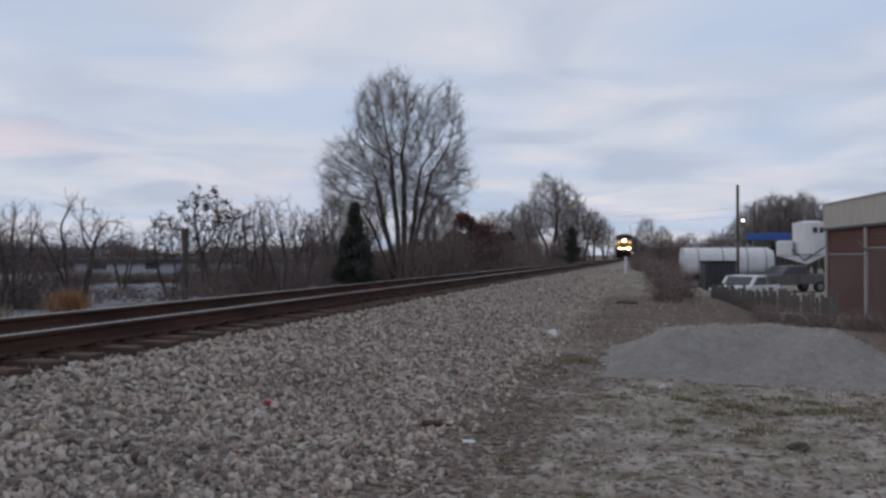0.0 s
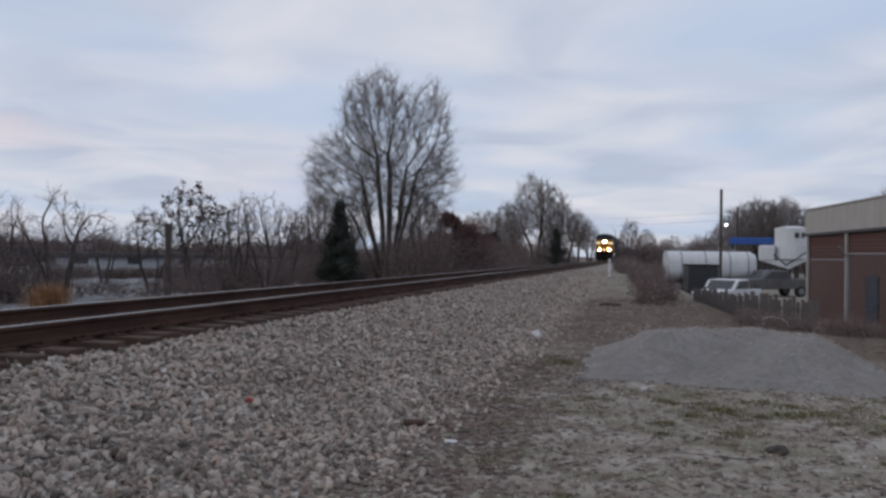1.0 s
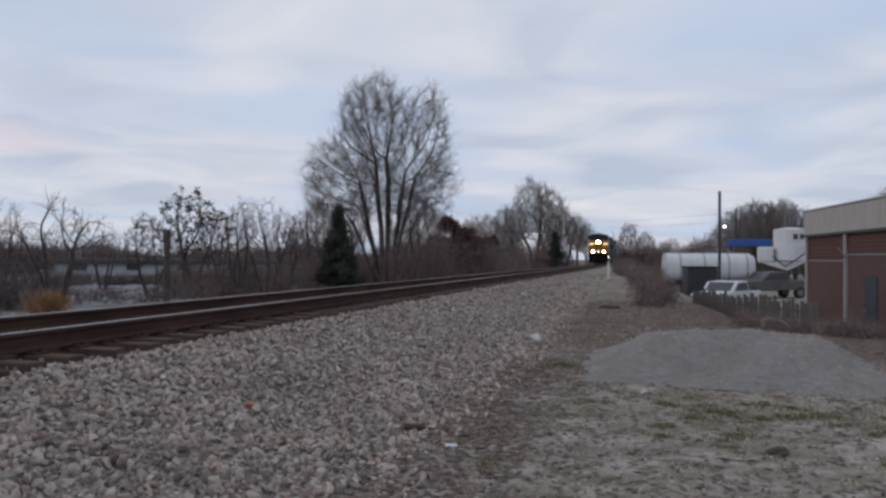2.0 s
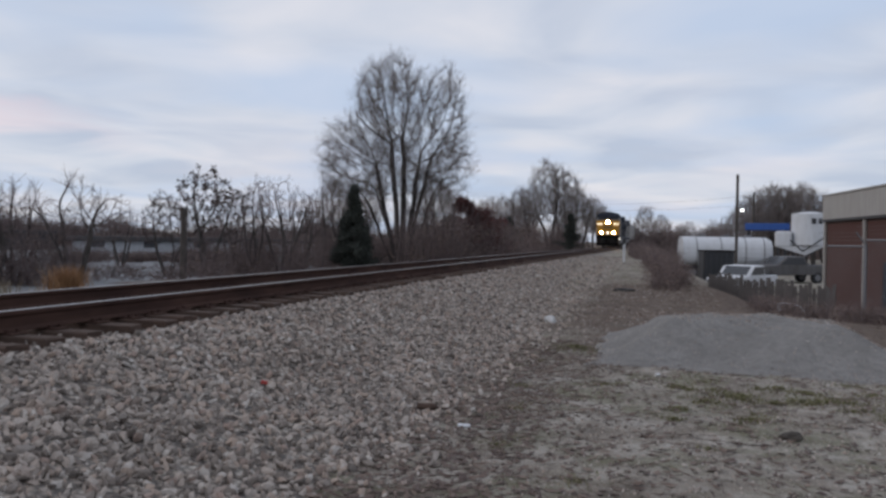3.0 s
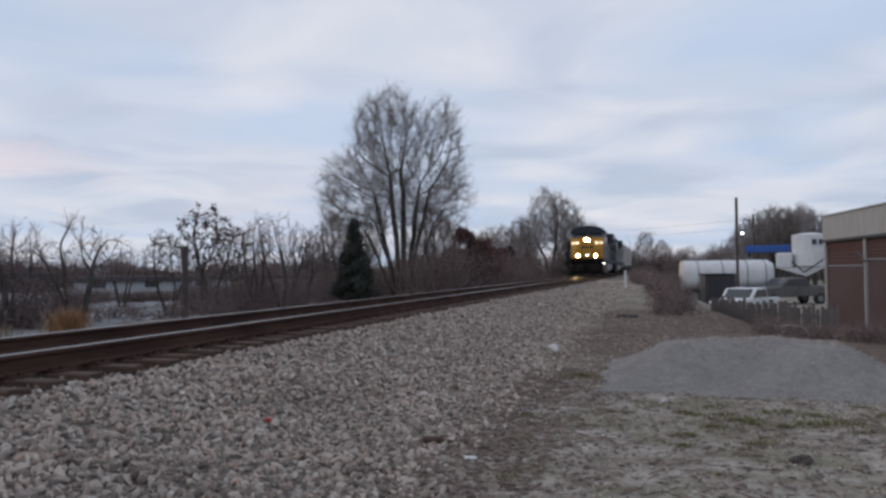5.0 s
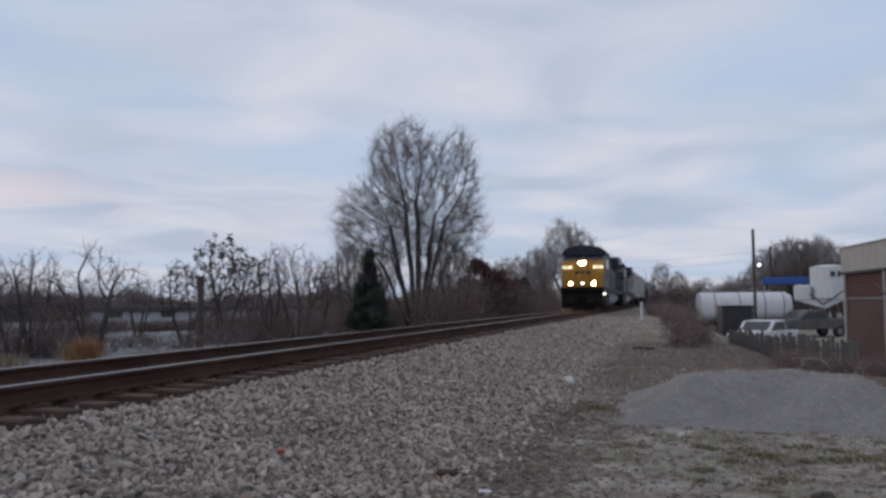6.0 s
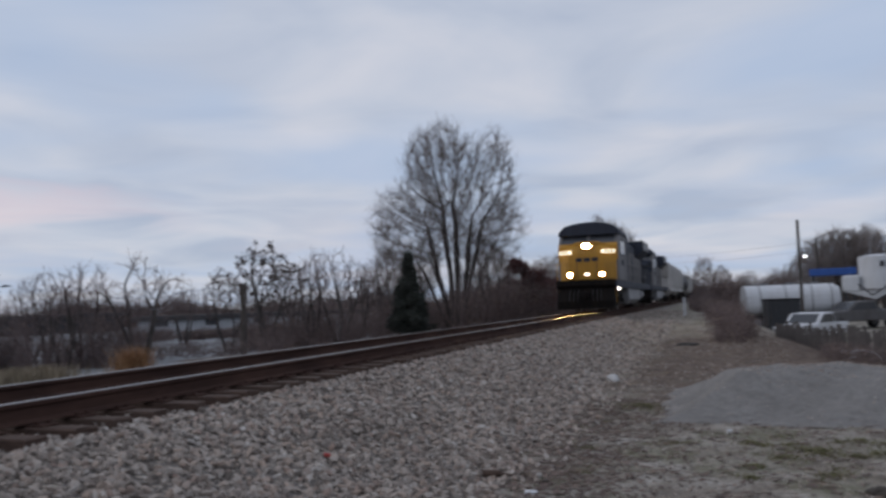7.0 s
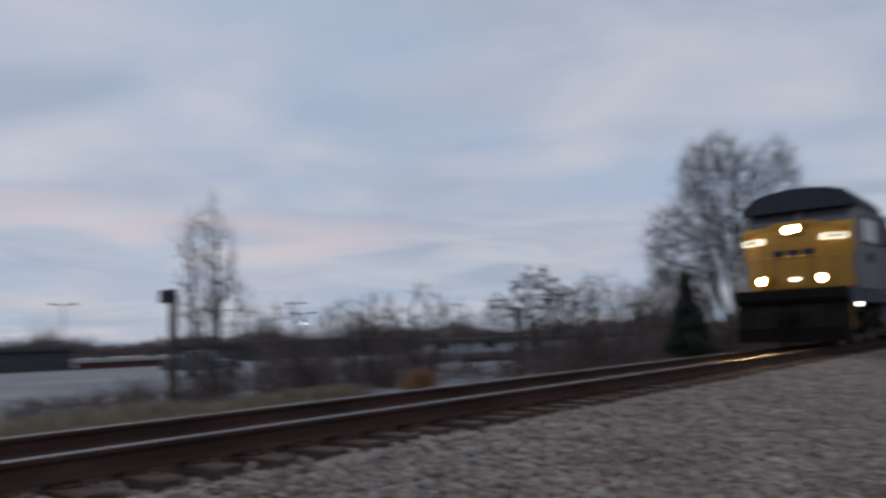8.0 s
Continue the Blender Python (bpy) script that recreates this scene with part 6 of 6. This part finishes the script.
def silo():
    """White elevated bins on a steel frame."""
    x, y = polar(9.4, 70)
    z = gz(x, y)
    t = thing("storage_bin", "white elevated bin with a sloping base on steel legs", "bin", at=pose(x, y, z, 0, 0, -9.4))
    b = cyl(bmesh.new(), (0.45, 0, 2.5), (0.45, 0, 5.0), 1.32, seg=36)
    cyl(b, (0.45, 0, 5.0), (0.45, 0, 5.16), 1.32, 0.5, 36)
    part("tall_bin", b, M_WHITE, t)
    for z0 in (3.3, 4.1):
        part("hoop", cyl(bmesh.new(), (0.45, 0, z0), (0.45, 0, z0 + 0.04), 1.335, seg=36), M_WHITE, t)
    part("low_bin", bx(-2.05, -0.8, -1.1, 1.1, 2.3, 3.6, 0.2), M_WHITE, t)
    part("sloping_base", prism(bmesh.new(), [(-1.9, 2.35), (0.2, 1.7), (1.7, 2.5)], "y", -1.0, 1.0), M_WHITE, t)
    part("vent", cyl(bmesh.new(), (0.0, 0, 5.1), (0.0, 0, 5.45), 0.1, seg=10), M_GALV, t)
    b = bmesh.new()
    for k in range(2):
        box(b, 0.62 + k * 0.42, 0.95 + k * 0.42, -1.36 + k * 0.22, -1.1, 4.2, 4.62, 0.01, 1)
    part("sign_bars", b, M_DARK, t, "dark bars in place of lettering")
    for u in (-1.8, 1.6):
        for v in (-0.9, 0.9):
            part("leg", bx(u - 0.08, u + 0.08, v - 0.08, v + 0.08, -0.1, 2.6), M_DARK, t)
    b = bmesh.new()
    rail_bar(b, [(-1.8, -0.95, 0.2), (1.6, -0.95, 2.5)], 0.05)
    rail_bar(b, [(1.6, -0.95, 0.2), (-1.8, -0.95, 2.5)], 0.05)
    part("brace", b, M_DARK, t)
    b = bmesh.new()
    rail_bar(b, [(-0.9, -1.25, 2.9), (0.0, -1.25, 2.0), (1.8, -1.25, 3.3)], 0.05)
    part("chute", b, M_DARK, t)


def canopy():
    x, y = polar(7.2, 76)
    t = thing("canopy", "flat bright blue canopy on dark posts", "canopy", at=pose(x, y, gz(x, y), 0, 0, -7))
    part("roof", bx(-1.8, 1.8, -1.8, 1.8, 3.75, 4.35, 0.05), M_CANOPY, t)
    for u in (-1.5, 1.5):
        for v in (-1.5, 1.5):
            part("post", bx(u - 0.09, u + 0.09, v - 0.09, v + 0.09, -0.1, 3.75), M_DARK, t)


def yard_pole():
    x, y = polar(5.3, 48)
    t = wood_pole(x, y, 5.55, 0.078, "yard_pole", "tall slim wooden pole with a lit yard lamp")
    z = gz(x, y)
    b = bmesh.new()
    rail_bar(b, [(0, 0, 3.55 - z), (0.25, -0.3, 3.7 - z)], 0.025)
    arm = part("lamp_arm", b, M_GALV, t)
    part("lamp_head", cyl(bmesh.new(), (0.25, -0.32, 3.55 - z), (0.25, -0.32, 3.72 - z), 0.17, 0.08, 14), M_GALV, arm)
    part("lamp_lens", cyl(bmesh.new(), (0.25, -0.32, 3.45 - z), (0.25, -0.32, 3.55 - z), 0.05, 0.07, 14), M_YARDLAMP, arm)
    x, y = polar(6.35, 86)
    wood_pole(x, y, 6.9, 0.1, "utility_pole", "distant slim wooden utility pole")


def cables():
    """Slack overhead wires between the poles."""
    def run(name, a, b, sag):
        a, b = Vector(a), Vector(b)
        pts = [a.lerp(b, i / 16) - Vector((0, 0, sag * (1 - (2 * i / 16 - 1) ** 2))) for i in range(17)]
        v, f = tubes([(p, q, 0.011, 0.011) for p, q in zip(pts, pts[1:])], lambda r: 4)
        tagged(new(name, mesh(name, v, f, M_DARK)), "thin slack overhead cable above the trees", "cable", "overhead cables")
    x, y = polar(6.35, 86)
    for h in (6.5, 5.6):
        run("overhead_cable", (x, y, h), (*polar(-9, 150), h + 2.5), 0.7)


def pipe_barrier():
    x, y = polar(8.4, 22.6)
    t = thing("pipe_barrier", "low bent white pipe barrier among the weeds", "barrier", at=pose(x, y, gz(x, y), 0, 0, -8))
    b = bmesh.new()
    rail_bar(b, [(-0.5, 0, 0.26), (-0.3, 0, 0.31), (0.12, 0, 0.31), (0.36, 0, 0.25), (0.5, 0, 0.08), (0.53, 0, -0.1)], 0.022)
    part("bent_pipe", b, M_WHITE, t)
    part("plate", bx(-0.19, -0.08, -0.02, 0.02, -0.1, 0.31, 0.01, 1), M_WHITE, t)


tank_trailer()
dark_container()
pickup(5.75, 41, -30, M_WHITE, "small white pickup truck parked in front of the tank", 0.84)
pipe_barrier()
pickup(-55.6, 54, 100, M_DARK, "dark pickup truck parked on the lot behind scrub")
pickup(8.4, 57, -62, M_HOODGREY, "dusty grey pickup truck parked by the brick building")
silo()
canopy()
yard_pole()
cables()


def marker_post():
    x, y = polar(-2.15, 45)
    t = thing("marker_post", "white trackside marker post on the ballast bank", "post", at=pose(x, y, max(gz(x, y), float(ballast_z(x, y)))))
    part("post", bx(-0.055, 0.055, -0.03, 0.03, -0.1, 0.98, 0.012), M_WHITE, t)
    part("cap", bx(-0.07, 0.07, -0.045, 0.045, 0.9, 1.0, 0.012), M_WHITE, t)


marker_post()


def lump(name, x, y, sx, sy, sz, mat, label, category, seed, z=None):
    """A small irregular piece lying on the ground."""
    bm = bmesh.new()
    bmesh.ops.create_icosphere(bm, subdivisions=3, radius=0.5)
    for v in bm.verts:
        k = 1 + 0.35 * noise.noise(v.co * 2.3 + Vector((seed, 0, 0))) + 0.15 * noise.noise(v.co * 6 + Vector((0, seed, 0)))
        v.co = Vector((v.co.x * sx * k, v.co.y * sy * k, v.co.z * sz * k))
    ob = part(name, bm, mat)
    ob.matrix_basis = pose(x, y, (max(gz(x, y), float(ballast_z(x, y))) if z is None else z) + sz * 0.25, 0, 0, seed * 50)
    return tagged(ob, label, category)


lump("dirt_clod", 1.1, 6.95, 0.24, 0.14, 0.09, M_CLOD, "dark damp clod of earth on the gravel", "clod", 1.0)
lump("pale_stone", -1.95, 15.4, 0.34, 0.22, 0.2, M_HOPPER, "large pale stone at the foot of the ballast", "stone", 2.0)
lump("pale_stone", 0.05, 9.95, 0.13, 0.06, 0.05, M_HOPPER, "small pale stone beside the gravel pile", "stone", 5.0)
lump("black_debris", -0.9, 24.4, 0.75, 0.35, 0.12, M_RUBBER, "flat black scrap of rubber on the bank", "debris", 3.0)


def litter():
    b = bx(-0.055, 0.055, -0.03, 0.03, 0.0, 0.025, 0.008, 2)
    for v in b.verts:
        v.co.z += 0.012 * math.sin(v.co.x * 60)
    o = part("paper_scrap", b, M_WHITE)
    o.matrix_basis = pose(-1.55, 6.55, gz(-1.55, 6.55) + 0.005, 4, 8, 20)
    tagged(o, "crumpled white scrap of litter on the gravel", "litter")
    b = bmesh.new()
    cyl(b, (-0.11, 0, 0.03), (0.06, 0.01, 0.035), 0.035, 0.03, 9)
    cyl(b, (0.05, 0.01, 0.03), (0.30, 0.03, 0.012), 0.012, 0.006, 6)
    o = part("wood_scrap", b, M_TIE)
    o.matrix_basis = pose(-2.02, 7.1, gz(-2.02, 7.1) + 0.01, 0, 0, 4)
    tagged(o, "dark splintered scrap of wood on the stones", "debris")
    b = bx(-0.03, 0.03, -0.02, 0.02, 0, 0.03, 0.008, 2)
    o = part("red_scrap", b, M_RED)
    o.matrix_basis = pose(-3.25, 6.2, float(ballast_z(-3.25, 6.2)) + 0.035, 5, 10, 30)
    tagged(o, "small bright red plastic scrap on the ballast", "litter")


litter()


# ---- what moves ----
def motions():
    for ob, off, roll in TRAIN:
        rows = []
        for i in range(17):
            t = i * 0.5
            rows.append((t, pose(XC, NOSE_AT_8 + off + SPEED * (8.0 - t), RAIL)))
        walk(ob, rows)
        if off < 95:
            for w, y, r in roll:
                n = 240
                walk(w, [(8.0 * i / n, pose(0, y, r, math.degrees(SPEED * 8.0 * i / n / r) % 360.0)) for i in range(n + 1)])


motions()
